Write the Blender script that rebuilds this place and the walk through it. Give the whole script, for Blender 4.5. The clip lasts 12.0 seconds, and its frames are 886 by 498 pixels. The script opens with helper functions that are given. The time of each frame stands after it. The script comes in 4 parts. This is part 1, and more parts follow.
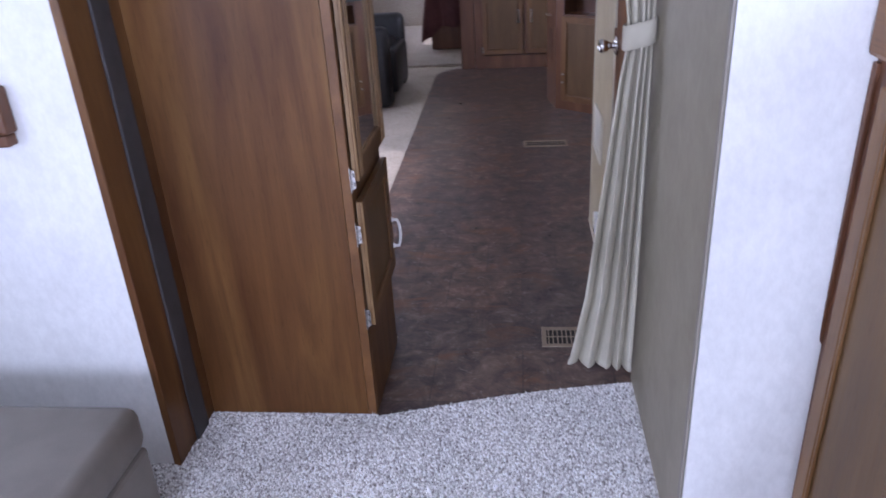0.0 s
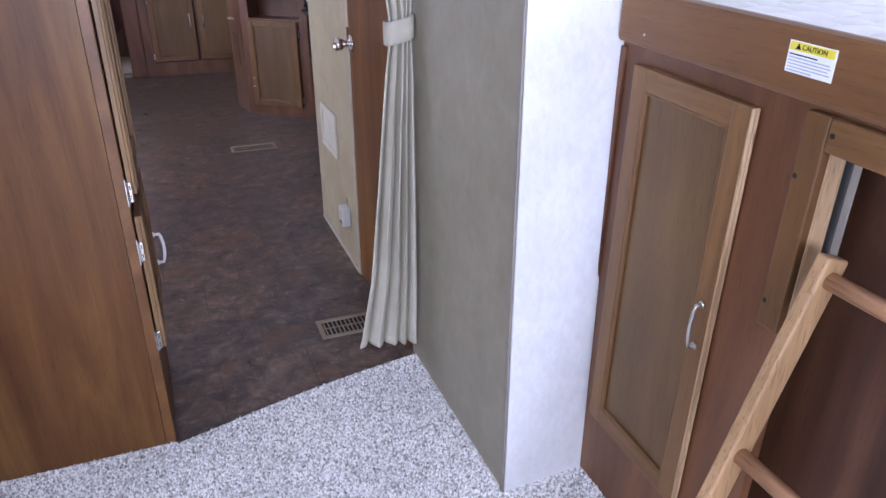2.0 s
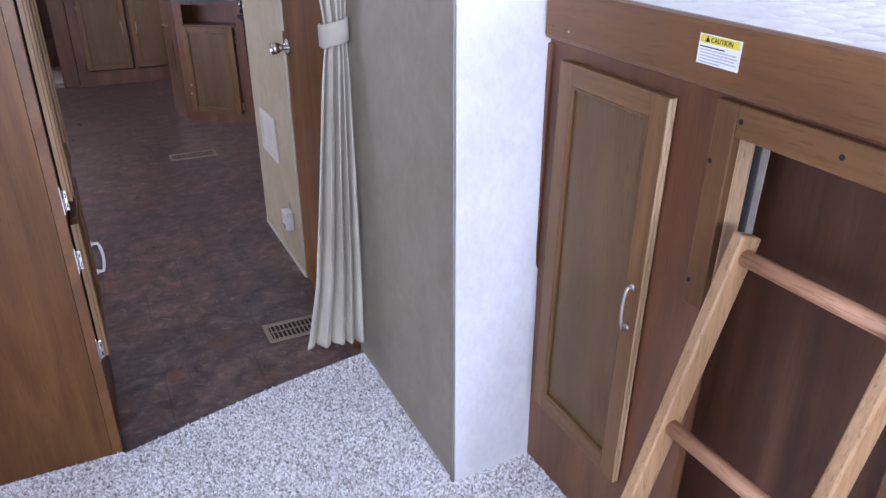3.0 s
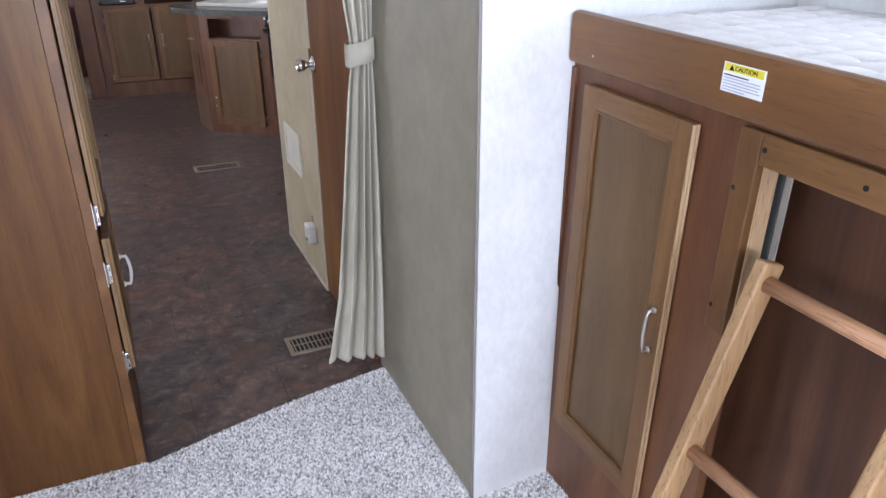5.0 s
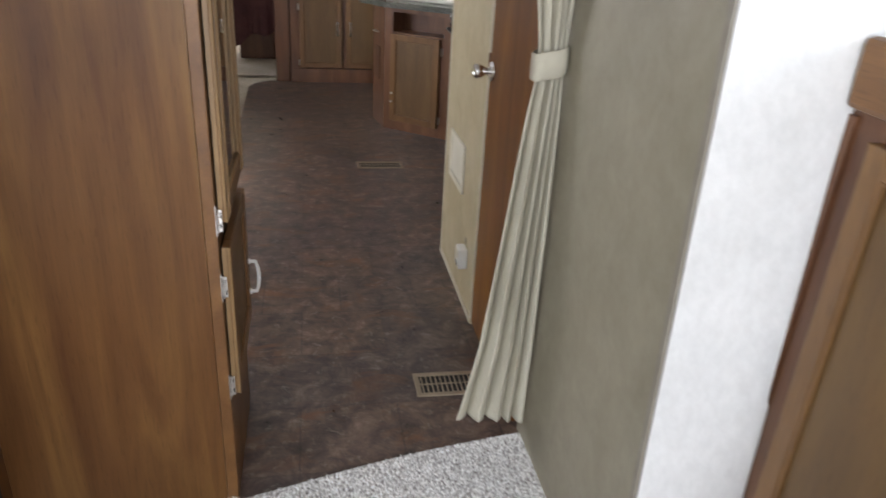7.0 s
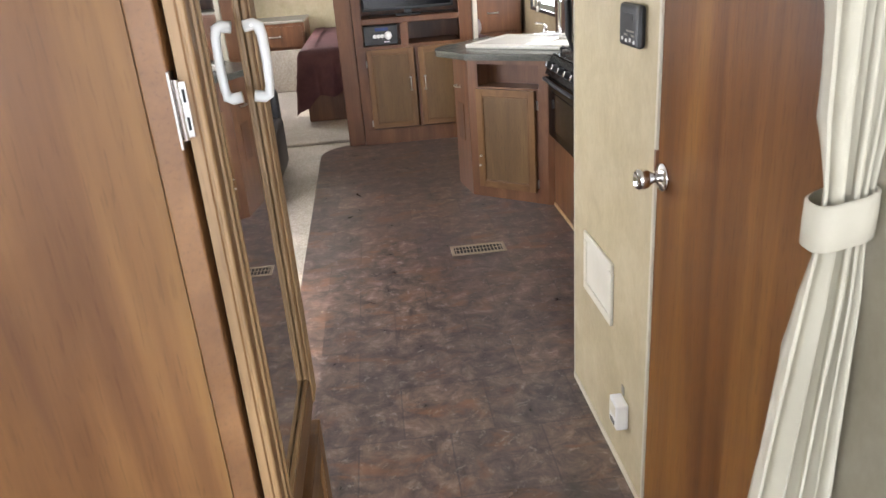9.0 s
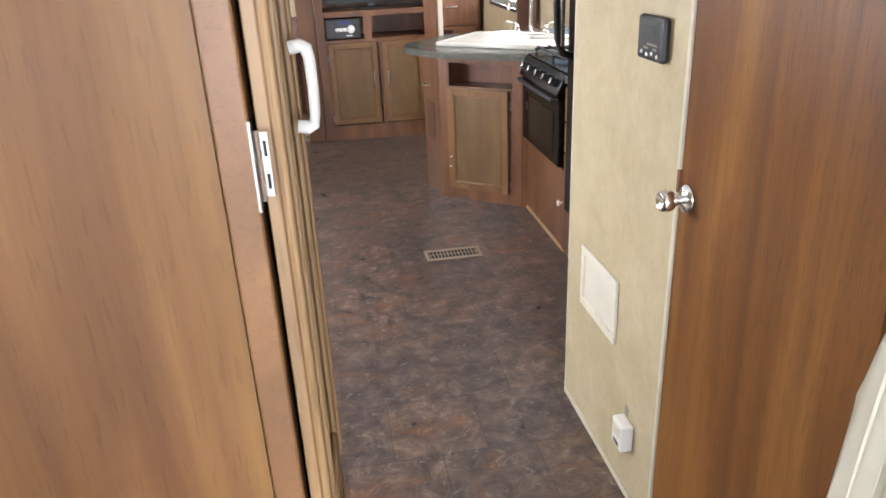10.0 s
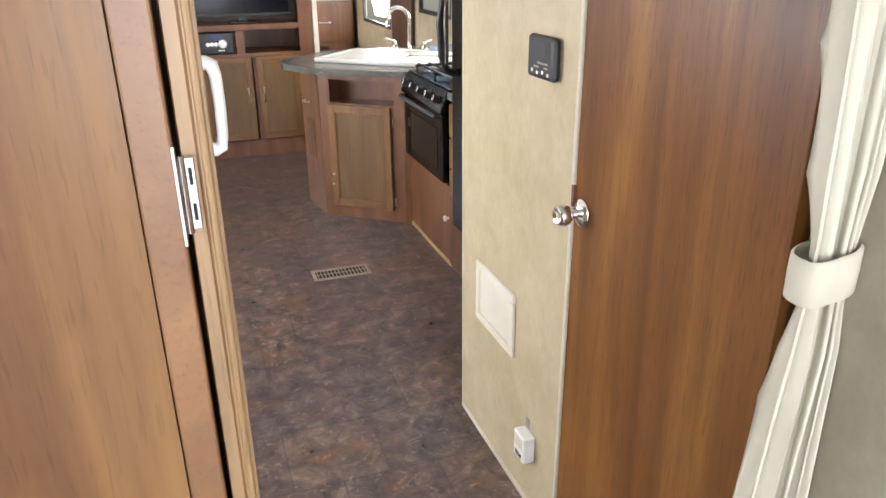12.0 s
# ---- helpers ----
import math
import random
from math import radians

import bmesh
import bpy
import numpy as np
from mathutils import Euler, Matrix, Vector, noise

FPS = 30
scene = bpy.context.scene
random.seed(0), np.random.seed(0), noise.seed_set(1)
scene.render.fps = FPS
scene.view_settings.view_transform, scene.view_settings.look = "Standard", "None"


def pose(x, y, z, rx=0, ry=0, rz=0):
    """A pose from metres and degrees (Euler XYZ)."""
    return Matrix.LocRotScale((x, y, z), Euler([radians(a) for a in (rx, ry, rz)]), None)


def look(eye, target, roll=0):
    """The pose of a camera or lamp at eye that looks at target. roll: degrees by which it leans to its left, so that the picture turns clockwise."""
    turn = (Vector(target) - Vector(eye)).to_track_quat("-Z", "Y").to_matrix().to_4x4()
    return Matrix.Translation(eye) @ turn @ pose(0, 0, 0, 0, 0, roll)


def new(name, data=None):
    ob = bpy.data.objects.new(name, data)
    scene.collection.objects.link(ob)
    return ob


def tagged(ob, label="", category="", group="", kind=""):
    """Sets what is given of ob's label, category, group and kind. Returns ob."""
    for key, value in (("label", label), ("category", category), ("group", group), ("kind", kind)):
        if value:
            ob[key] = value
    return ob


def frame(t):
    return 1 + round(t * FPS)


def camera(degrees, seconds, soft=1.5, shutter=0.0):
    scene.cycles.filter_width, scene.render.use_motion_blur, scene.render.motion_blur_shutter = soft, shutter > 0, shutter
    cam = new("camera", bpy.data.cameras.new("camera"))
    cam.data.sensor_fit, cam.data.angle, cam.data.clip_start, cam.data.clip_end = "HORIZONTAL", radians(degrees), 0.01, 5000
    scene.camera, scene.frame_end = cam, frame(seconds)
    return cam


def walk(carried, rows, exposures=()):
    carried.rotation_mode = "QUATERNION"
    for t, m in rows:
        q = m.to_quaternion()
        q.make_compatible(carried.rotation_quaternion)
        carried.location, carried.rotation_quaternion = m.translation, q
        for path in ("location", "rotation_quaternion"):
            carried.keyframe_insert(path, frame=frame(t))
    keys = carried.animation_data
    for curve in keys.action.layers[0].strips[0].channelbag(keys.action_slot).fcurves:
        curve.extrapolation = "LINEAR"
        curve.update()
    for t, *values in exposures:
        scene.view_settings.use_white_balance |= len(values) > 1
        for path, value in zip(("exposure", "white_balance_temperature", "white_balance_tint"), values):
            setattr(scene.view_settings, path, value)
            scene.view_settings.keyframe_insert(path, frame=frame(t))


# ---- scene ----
cam = camera(62.8, 12.0, soft=1.45, shutter=0.35)
PATH = [
    (0, (0.147, -1.28, 1.429), (-0.066, 0.518, 0.579), -3.5),
    (0.5, (0.011, -1.28, 1.431), (0.105, 0.496, 0.515), -4.0),
    (1, (-0.117, -1.286, 1.432), (0.363, 0.424, 0.512), -0.1),
    (1.5, (-0.157, -1.296, 1.432), (0.45, 0.389, 0.541), 0.6),
    (2, (-0.187, -1.318, 1.429), (0.469, 0.364, 0.568), 0.0),
    (2.5, (-0.196, -1.34, 1.427), (0.532, 0.316, 0.575), -0.7),
    (2.7, (-0.188, -1.351, 1.427), (0.582, 0.285, 0.572), -0.8),
    (4.3, (-0.195, -1.387, 1.434), (0.612, 0.235, 0.586), 0.4),
    (4.5, (-0.204, -1.373, 1.449), (0.558, 0.267, 0.595), -0.0),
    (5, (-0.201, -1.368, 1.454), (0.546, 0.293, 0.628), -0.2),
    (5.5, (-0.197, -1.365, 1.456), (0.551, 0.309, 0.659), -0.3),
    (6, (-0.199, -1.324, 1.453), (0.524, 0.366, 0.665), -0.6),
    (6.5, (-0.173, -1.207, 1.424), (0.405, 0.526, 0.611), 0.2),
    (7, (-0.096, -0.992, 1.399), (0.252, 0.798, 0.579), 3.2),
    (7.5, (-0.098, -0.835, 1.422), (0.071, 0.999, 0.644), 0.8),
    (7.7, (-0.117, -0.762, 1.431), (0.029, 1.082, 0.671), -0.4),
    (9.3, (-0.118, -0.087, 1.467), (0.011, 1.757, 0.704), -4.9),
    (9.5, (-0.124, -0.064, 1.467), (0.004, 1.778, 0.698), -5.2),
    (10, (-0.247, -0.023, 1.501), (0.029, 1.792, 0.707), -2.6),
    (10.5, (-0.295, -0.009, 1.51), (0.11, 1.793, 0.742), -1.7),
    (11, (-0.299, 0.012, 1.505), (0.208, 1.794, 0.752), -1.1),
    (11.5, (-0.295, 0.015, 1.505), (0.277, 1.775, 0.748), -0.8),
    (12, (-0.29, 0.016, 1.501), (0.315, 1.763, 0.737), -0.6),
]
EXPOSURES = [(0, -0.48, 5550, 31), (0.6, -0.22, 5600, 29), (1.2, -0.18, 5650, 29), (2.7, -0.3, 5600, 30), (4.3, -0.28, 5500, 30), (5.0, -0.23, 5950, 22), (5.6, -0.23, 6300, 18), (6.5, -0.23, 6500, 16), (7.0, -0.33, 6700, 16), (7.7, 0.2, 6800, 13), (9.3, 0.56, 6600, 17), (10.5, 0.8, 6600, 17), (11.2, 0.8, 6600, 17), (12, 0.76, 6600, 17)]
walk(cam, [(t, look(eye, target, roll)) for t, eye, target, roll in PATH], EXPOSURES)

# ---- light ----
world = bpy.data.worlds.new("world")
scene.world = world
world.use_nodes = True
wn = world.node_tree.nodes
sky = wn.new("ShaderNodeTexSky")
sky.sky_type, sky.sun_disc = "NISHITA", False
sky.sun_elevation, sky.sun_rotation = radians(48), radians(250)
wn["Background"].inputs["Strength"].default_value = 0.12
world.node_tree.links.new(sky.outputs["Color"], wn["Background"].inputs["Color"])
sun_data = bpy.data.lights.new("sun", "SUN")
sun_data.energy, sun_data.angle, sun_data.color = 3.0, radians(0.5), (1, 0.95, 0.87)
sun = new("sun", sun_data)
sun.matrix_world = look((-8, 3, 9), (0, 0, 0))


def window_light(name, place, target, w, h, power, color=(1, 1, 1)):
    data = bpy.data.lights.new(name, "AREA")
    data.shape, data.size, data.size_y, data.energy, data.color = "RECTANGLE", w, h, power, color
    lamp = new(name, data)
    lamp.matrix_world = look(place, target)
    return lamp


DAY = (0.80, 0.90, 1.0)
window_light("daylight_bunk_side", (-1.52, -0.95, 1.35), (0, -0.95, 0.8), 1.0, 0.6, 13, DAY)
window_light("daylight_bunk_rear", (-0.05, -2.83, 1.25), (0.1, -1.0, 0.55), 1.2, 0.62, 71, DAY)
window_light("daylight_bunk_berth", (1.47, -0.9, 1.6), (0.6, -0.9, 1.3), 0.9, 0.36, 6.5, DAY)
window_light("daylight_sink", (2.0, 4.45, 1.45), (1.0, 4.4, 1.0), 1.3, 0.6, 24, (0.93, 0.97, 1))
window_light("daylight_slide", (-2.1, 3.0, 1.35), (-1.0, 3.0, 0.9), 1.5, 0.7, 31, (0.86, 0.93, 1))
window_light("daylight_front", (-2.05, 8.0, 1.45), (-0.5, 7.6, 0.7), 0.8, 0.6, 30, (0.86, 0.93, 1))
window_light("daylight_front_bed", (1.84, 8.05, 1.05), (0.6, 8.0, 0.8), 1.0, 0.5, 14, (0.9, 0.95, 1))


# ---- mesh helpers ----
def box(bm, x0, x1, y0, y1, z0, z1, bevel=0.0, m=None, seg=2):
    m4 = Matrix.Translation(((x0 + x1) / 2, (y0 + y1) / 2, (z0 + z1) / 2)) @ Matrix.Diagonal((abs(x1 - x0), abs(y1 - y0), abs(z1 - z0), 1))
    made = bmesh.ops.create_cube(bm, size=1.0, matrix=m4)["verts"]
    if bevel:
        edges = list({e for v in made for e in v.link_edges})
        made = bmesh.ops.bevel(bm, geom=edges, offset=bevel, segments=seg, profile=0.5, affect="EDGES")["verts"]
        if m is not None:
            bmesh.ops.transform(bm, matrix=m, verts=list(made))
    elif m is not None:
        bmesh.ops.transform(bm, matrix=m, verts=made)
    return bm


def boxes(*rows, bevel=0.0, m=None):
    bm = bmesh.new()
    for r in rows:
        box(bm, *r, bevel=bevel, m=m)
    return bm


def rod(bm, a, b, r, r2=None, seg=14):
    a, b = Vector(a), Vector(b)
    turn = (b - a).to_track_quat("Z", "Y").to_matrix().to_4x4()
    bmesh.ops.create_cone(bm, cap_ends=True, segments=seg, radius1=r, radius2=r if r2 is None else r2, depth=(b - a).length,
                          matrix=Matrix.Translation((a + b) / 2) @ turn)
    return bm


def tube(points, r, seg=10, flat=1.0):
    """A round bar bent along points."""
    bm = bmesh.new()
    pts = [Vector(p) for p in points]
    rings = []
    ref = Vector((0.13, 0.31, 0.94))
    for i, p in enumerate(pts):
        d = (pts[min(i + 1, len(pts) - 1)] - pts[max(i - 1, 0)]).normalized()
        u = d.cross(ref).normalized()
        v = d.cross(u)
        rings.append([bm.verts.new(p + r * (math.cos(k * math.tau / seg) * u + flat * math.sin(k * math.tau / seg) * v)) for k in range(seg)])
    for a, b in zip(rings, rings[1:]):
        for k in range(seg):
            bm.faces.new((a[k], a[(k + 1) % seg], b[(k + 1) % seg], b[k]))
    bm.faces.new(rings[0][::-1])
    bm.faces.new(rings[-1])
    bmesh.ops.recalc_face_normals(bm, faces=bm.faces[:])
    return bm


def lathe(profile, m, seg=24):
    """A turned solid about local z; profile: rows of (radius, height)."""
    bm = bmesh.new()
    rings = [[bm.verts.new(m @ Vector((r * math.cos(k * math.tau / seg), r * math.sin(k * math.tau / seg), h))) for k in range(seg)] for r, h in profile]
    for a, b in zip(rings, rings[1:]):
        for k in range(seg):
            bm.faces.new((a[k], a[(k + 1) % seg], b[(k + 1) % seg], b[k]))
    bm.faces.new(rings[0][::-1])
    bm.faces.new(rings[-1])
    bmesh.ops.recalc_face_normals(bm, faces=bm.faces[:])
    return bm


def prism(outline, z0, z1, bevel=0.0):
    """An upright solid over an outline of (x, y)."""
    bm = bmesh.new()
    low = [bm.verts.new((x, y, z0)) for x, y in outline]
    top = [bm.verts.new((x, y, z1)) for x, y in outline]
    bm.faces.new(low[::-1])
    cap = bm.faces.new(top)
    for i in range(len(low)):
        j = (i + 1) % len(low)
        bm.faces.new((low[i], low[j], top[j], top[i]))
    bmesh.ops.recalc_face_normals(bm, faces=bm.faces[:])
    if bevel:
        bmesh.ops.bevel(bm, geom=list(cap.edges), offset=bevel, segments=3, profile=0.5, affect="EDGES")
    return bm


def base_of(ob):
    while ob.parent:
        ob = ob.parent
    return ob.location


def mesh_of(name, bm, material, smooth=False):
    data = bpy.data.meshes.new(name)
    bm.to_mesh(data)
    bm.free()
    data.materials.append(material)
    if smooth:
        for p in data.polygons:
            p.use_smooth = True
    return data


def part(name, bm, material, parent, label="", smooth=False):
    bmesh.ops.translate(bm, vec=-base_of(parent), verts=bm.verts[:])
    ob = new(name, mesh_of(name, bm, material, smooth))
    ob.parent = parent
    return tagged(ob, label)


def thing(name, at, label, category, group=""):
    ob = new(name)
    ob.location = at
    ob.empty_display_size = 0.1
    return tagged(ob, label, category, group)


def single(name, bm, material, label, category, smooth=False, group=""):
    return tagged(new(name, mesh_of(name, bm, material, smooth)), label, category, group)


def structure(name, bm, material, label="", category="", smooth=False):
    return tagged(new(name, mesh_of(name, bm, material, smooth)), label, category, "", "structure")


# ---- materials ----
def shader(name, rough=0.5, metal=0.0, color=(0.8, 0.8, 0.8)):
    m = bpy.data.materials.new(name)
    m.use_nodes = True
    t = m.node_tree
    b = t.nodes["Principled BSDF"]
    b.inputs["Roughness"].default_value, b.inputs["Metallic"].default_value = rough, metal
    b.inputs["Base Color"].default_value = (*color, 1)
    return m, t, b


def node(t, kind, **values):
    n = t.nodes.new(kind)
    for key, value in values.items():
        n.inputs[key.replace("_", " ")].default_value = value
    return n


def coords(t, scale=(1, 1, 1), turn=(0, 0, 0)):
    g = t.nodes.new("ShaderNodeNewGeometry")
    mp = t.nodes.new("ShaderNodeMapping")
    mp.inputs["Scale"].default_value, mp.inputs["Rotation"].default_value = scale, turn
    t.links.new(g.outputs["Position"], mp.inputs["Vector"])
    return mp.outputs["Vector"]


def ramp(t, value, stops):
    r = t.nodes.new("ShaderNodeValToRGB")
    els = r.color_ramp.elements
    while len(els) < len(stops):
        els.new(0.5)
    for e, (p, c) in zip(els, stops):
        e.position, e.color = p, (*c, 1)
    t.links.new(value, r.inputs["Fac"])
    return r.outputs["Color"]


def mix(t, a, b, fac, how="MIX"):
    n = t.nodes.new("ShaderNodeMix")
    n.data_type, n.blend_type = "RGBA", how
    for socket, v in ((n.inputs[0], fac), (n.inputs[6], a), (n.inputs[7], b)):
        if isinstance(v, bpy.types.NodeSocket):
            t.links.new(v, socket)
        else:
            socket.default_value = v if isinstance(v, float) else (*v, 1)
    return n.outputs[2]


def bump(t, b, height, strength=0.2, distance=0.002):
    n = node(t, "ShaderNodeBump", Strength=strength, Distance=distance)
    t.links.new(height, n.inputs["Height"])
    t.links.new(n.outputs["Normal"], b.inputs["Normal"])


def wood(name, dark, mid, light, along="Z", rough=0.42, fine=1.0, contrast=1.0, pore=0.6, stretch=0.11, swirl=0.6):
    """Printed or stained wood with long grain along one axis."""
    m, t, b = shader(name, rough)
    s = {"Z": (1, 1, stretch), "Y": (1, stretch, 1), "X": (stretch, 1, 1)}[along]
    wide = node(t, "ShaderNodeTexNoise", Scale=9.0 * fine, Detail=4.0, Roughness=0.55, Distortion=swirl)
    t.links.new(coords(t, s), wide.inputs["Vector"])
    grain = node(t, "ShaderNodeTexNoise", Scale=130.0, Detail=5.0, Roughness=0.65, Distortion=0.2)
    t.links.new(coords(t, tuple(v if v == 1 else 0.03 for v in s)), grain.inputs["Vector"])
    lo, hi = 0.5 - 0.2 / contrast, 0.5 + 0.2 / contrast
    base = ramp(t, wide.outputs["Fac"], [(lo, dark), (0.5, mid), (hi, light)])
    pores = ramp(t, grain.outputs["Fac"], [(0.32, (0.62, 0.58, 0.55)), (0.56, (1, 1, 1))])
    blot = node(t, "ShaderNodeTexNoise", Scale=2.2, Detail=2.0)
    t.links.new(coords(t), blot.inputs["Vector"])
    shade = ramp(t, blot.outputs["Fac"], [(0.3, (0.86, 0.86, 0.86)), (0.7, (1.1, 1.08, 1.05))])
    ticks = node(t, "ShaderNodeTexNoise", Scale=240.0, Detail=2.0, Roughness=0.5)
    t.links.new(coords(t, tuple(v if v == 1 else 0.08 for v in s)), ticks.inputs["Vector"])
    marks = ramp(t, ticks.outputs["Fac"], [(0.34, (0.45, 0.4, 0.36)), (0.41, (1, 1, 1))])
    streak = mix(t, mix(t, base, pores, pore, "MULTIPLY"), marks, pore, "MULTIPLY")
    t.links.new(mix(t, streak, shade, 0.8, "MULTIPLY"), b.inputs["Base Color"])
    rr = t.nodes.new("ShaderNodeMapRange")
    rr.inputs["To Min"].default_value, rr.inputs["To Max"].default_value = rough - 0.1, rough + 0.12
    t.links.new(grain.outputs["Fac"], rr.inputs["Value"])
    t.links.new(rr.outputs["Result"], b.inputs["Roughness"])
    bump(t, b, grain.outputs["Fac"], 0.15, 0.001)
    return m


def wallboard(name, a, b_, c_, rough=0.5):
    """Papered board: cloudy print at two scales with a fine linen relief."""
    m, t, b = shader(name, rough)
    big = node(t, "ShaderNodeTexNoise", Scale=7.0, Detail=6.0, Roughness=0.62, Distortion=0.4)
    t.links.new(coords(t), big.inputs["Vector"])
    c = ramp(t, big.outputs["Fac"], [(0.32, a), (0.5, b_), (0.68, c_)])
    fine = node(t, "ShaderNodeTexNoise", Scale=55.0, Detail=4.0, Roughness=0.7)
    t.links.new(coords(t, (1, 1, 0.6)), fine.inputs["Vector"])
    c = mix(t, c, ramp(t, fine.outputs["Fac"], [(0.36, (0.945, 0.945, 0.94)), (0.62, (1.03, 1.03, 1.03))]), 0.9, "MULTIPLY")
    t.links.new(c, b.inputs["Base Color"])
    weave = node(t, "ShaderNodeTexNoise", Scale=260.0, Detail=3.0)
    t.links.new(coords(t), weave.inputs["Vector"])
    bump(t, b, weave.outputs["Fac"], 0.12, 0.002)
    return m


def blotched(name, a, b_, scale, rough, bump_scale=0.0, bump_strength=0.1, stretch=(1, 1, 1), third=None, metal=0.0):
    """A surface of one colour with soft variation and fine relief."""
    m, t, b = shader(name, rough, metal)
    n1 = node(t, "ShaderNodeTexNoise", Scale=scale, Detail=5.0, Roughness=0.6)
    t.links.new(coords(t, stretch), n1.inputs["Vector"])
    stops = [(0.35, a), (0.65, b_)] if third is None else [(0.3, a), (0.5, b_), (0.72, third)]
    t.links.new(ramp(t, n1.outputs["Fac"], stops), b.inputs["Base Color"])
    if bump_scale:
        n2 = node(t, "ShaderNodeTexNoise", Scale=bump_scale, Detail=3.0)
        t.links.new(coords(t), n2.inputs["Vector"])
        bump(t, b, n2.outputs["Fac"], bump_strength, 0.002)
    return m


M_PANEL = wood("panel_wood", (0.097, 0.039, 0.0145), (0.146, 0.0645, 0.0215), (0.198, 0.098, 0.0315), "Z", 0.36, 0.95, 1.2, 0.3, 0.11, 1.0)
M_DOOR = wood("hall_door_wood", (0.12, 0.041, 0.009), (0.185, 0.071, 0.0155), (0.275, 0.123, 0.028), "Z", 0.36, 0.9, 0.95, 0.4, 0.1, 0.8)
for m_, level in ((M_PANEL, 0.3), (M_DOOR, 0.3)):
    m_.node_tree.nodes["Principled BSDF"].inputs["Specular IOR Level"].default_value = level
M_CAB = wood("cabinet_wood", (0.102, 0.0385, 0.016), (0.15, 0.0615, 0.0255), (0.203, 0.089, 0.037), "Z", 0.4, 0.8, 1.0, 0.32, 0.16, 1.0)
M_RAIL = wood("rail_wood", (0.125, 0.053, 0.0165), (0.175, 0.078, 0.025), (0.23, 0.108, 0.036), "Y", 0.4, 0.8, 0.9, 0.32, 0.16, 1.0)
M_OAK = wood("frame_oak", (0.12, 0.055, 0.017), (0.17, 0.081, 0.0255), (0.22, 0.111, 0.037), "Z", 0.4, 1.3, 1.0, 0.35)
M_OAKH = wood("frame_oak_level", (0.12, 0.055, 0.017), (0.17, 0.081, 0.0255), (0.22, 0.111, 0.037), "Y", 0.4, 1.3, 1.0, 0.35)
M_OAKX = wood("frame_oak_across", (0.12, 0.055, 0.017), (0.17, 0.081, 0.0255), (0.22, 0.111, 0.037), "X", 0.4, 1.3, 1.0, 0.35)
M_INSET = wood("inset_panel", (0.108, 0.056, 0.0185), (0.14, 0.075, 0.0255), (0.175, 0.097, 0.035), "Z", 0.45, 0.8, 0.8, 0.35, 0.2, 1.2)
M_EDGE = wood("moulded_edge", (0.38, 0.24, 0.12), (0.47, 0.31, 0.165), (0.56, 0.39, 0.22), "Z", 0.4, 2.0)
M_BEAD = wood("door_edge_wood", (0.22, 0.13, 0.055), (0.29, 0.175, 0.078), (0.36, 0.225, 0.105), "Z", 0.45, 1.5, 1.0, 0.3)
M_LADDER = wood("ladder_wood", (0.33, 0.19, 0.085), (0.42, 0.25, 0.115), (0.5, 0.31, 0.15), "Z", 0.42, 1.5)
M_RUNG = wood("rung_wood", (0.32, 0.16, 0.08), (0.40, 0.21, 0.105), (0.47, 0.26, 0.135), "Y", 0.42, 1.5)
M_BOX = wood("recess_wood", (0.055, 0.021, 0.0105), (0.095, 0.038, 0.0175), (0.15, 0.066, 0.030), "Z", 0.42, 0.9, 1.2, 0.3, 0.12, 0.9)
M_WHITE = wallboard("white_wallboard", (0.765, 0.76, 0.735), (0.80, 0.795, 0.77), (0.84, 0.835, 0.81), 0.55)
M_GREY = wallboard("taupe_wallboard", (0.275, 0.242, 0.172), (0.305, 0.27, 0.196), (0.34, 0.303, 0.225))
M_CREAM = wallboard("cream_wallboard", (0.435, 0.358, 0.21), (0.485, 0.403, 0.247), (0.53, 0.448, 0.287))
M_TRIM = blotched("light_trim", (0.55, 0.49, 0.38), (0.64, 0.58, 0.46), 14, 0.45)
M_CORNER = blotched("corner_trim", (0.24, 0.21, 0.17), (0.3, 0.27, 0.22), 14, 0.45)
M_CEIL = blotched("ceiling_board", (0.72, 0.71, 0.68), (0.8, 0.79, 0.76), 5, 0.7, 200, 0.1)
M_CHROME = blotched("chrome", (0.72, 0.71, 0.69), (0.82, 0.81, 0.8), 30, 0.16, metal=1.0)
M_NICKEL = blotched("brushed_nickel", (0.52, 0.49, 0.45), (0.64, 0.61, 0.57), 40, 0.28, metal=1.0)
M_BLACK = blotched("black_enamel", (0.005, 0.005, 0.005), (0.009, 0.008, 0.008), 12, 0.2)
M_BLACKM = blotched("black_plastic", (0.018, 0.018, 0.018), (0.03, 0.03, 0.03), 20, 0.45, 300, 0.08)
M_BLACK.node_tree.nodes["Principled BSDF"].inputs["Specular IOR Level"].default_value = 0.22
M_IRON = blotched("cast_iron", (0.012, 0.012, 0.012), (0.03, 0.03, 0.03), 30, 0.55, 200, 0.2)
M_WPLAST = blotched("white_plastic", (0.78, 0.77, 0.74), (0.84, 0.83, 0.8), 8, 0.35)
M_CRPLAST = blotched("cream_plastic", (0.68, 0.64, 0.52), (0.75, 0.71, 0.6), 8, 0.38)
M_SINK = blotched("white_acrylic", (0.60, 0.57, 0.50), (0.66, 0.63, 0.56), 6, 0.25)
M_VENT = blotched("vent_metal", (0.27, 0.21, 0.145), (0.34, 0.27, 0.19), 15, 0.45)
# near-black for hollows: their shade is put into the colour
M_HOLLOW_SHADE = blotched("hollow_shade", (0.008, 0.007, 0.006), (0.016, 0.014, 0.012), 15, 0.7)
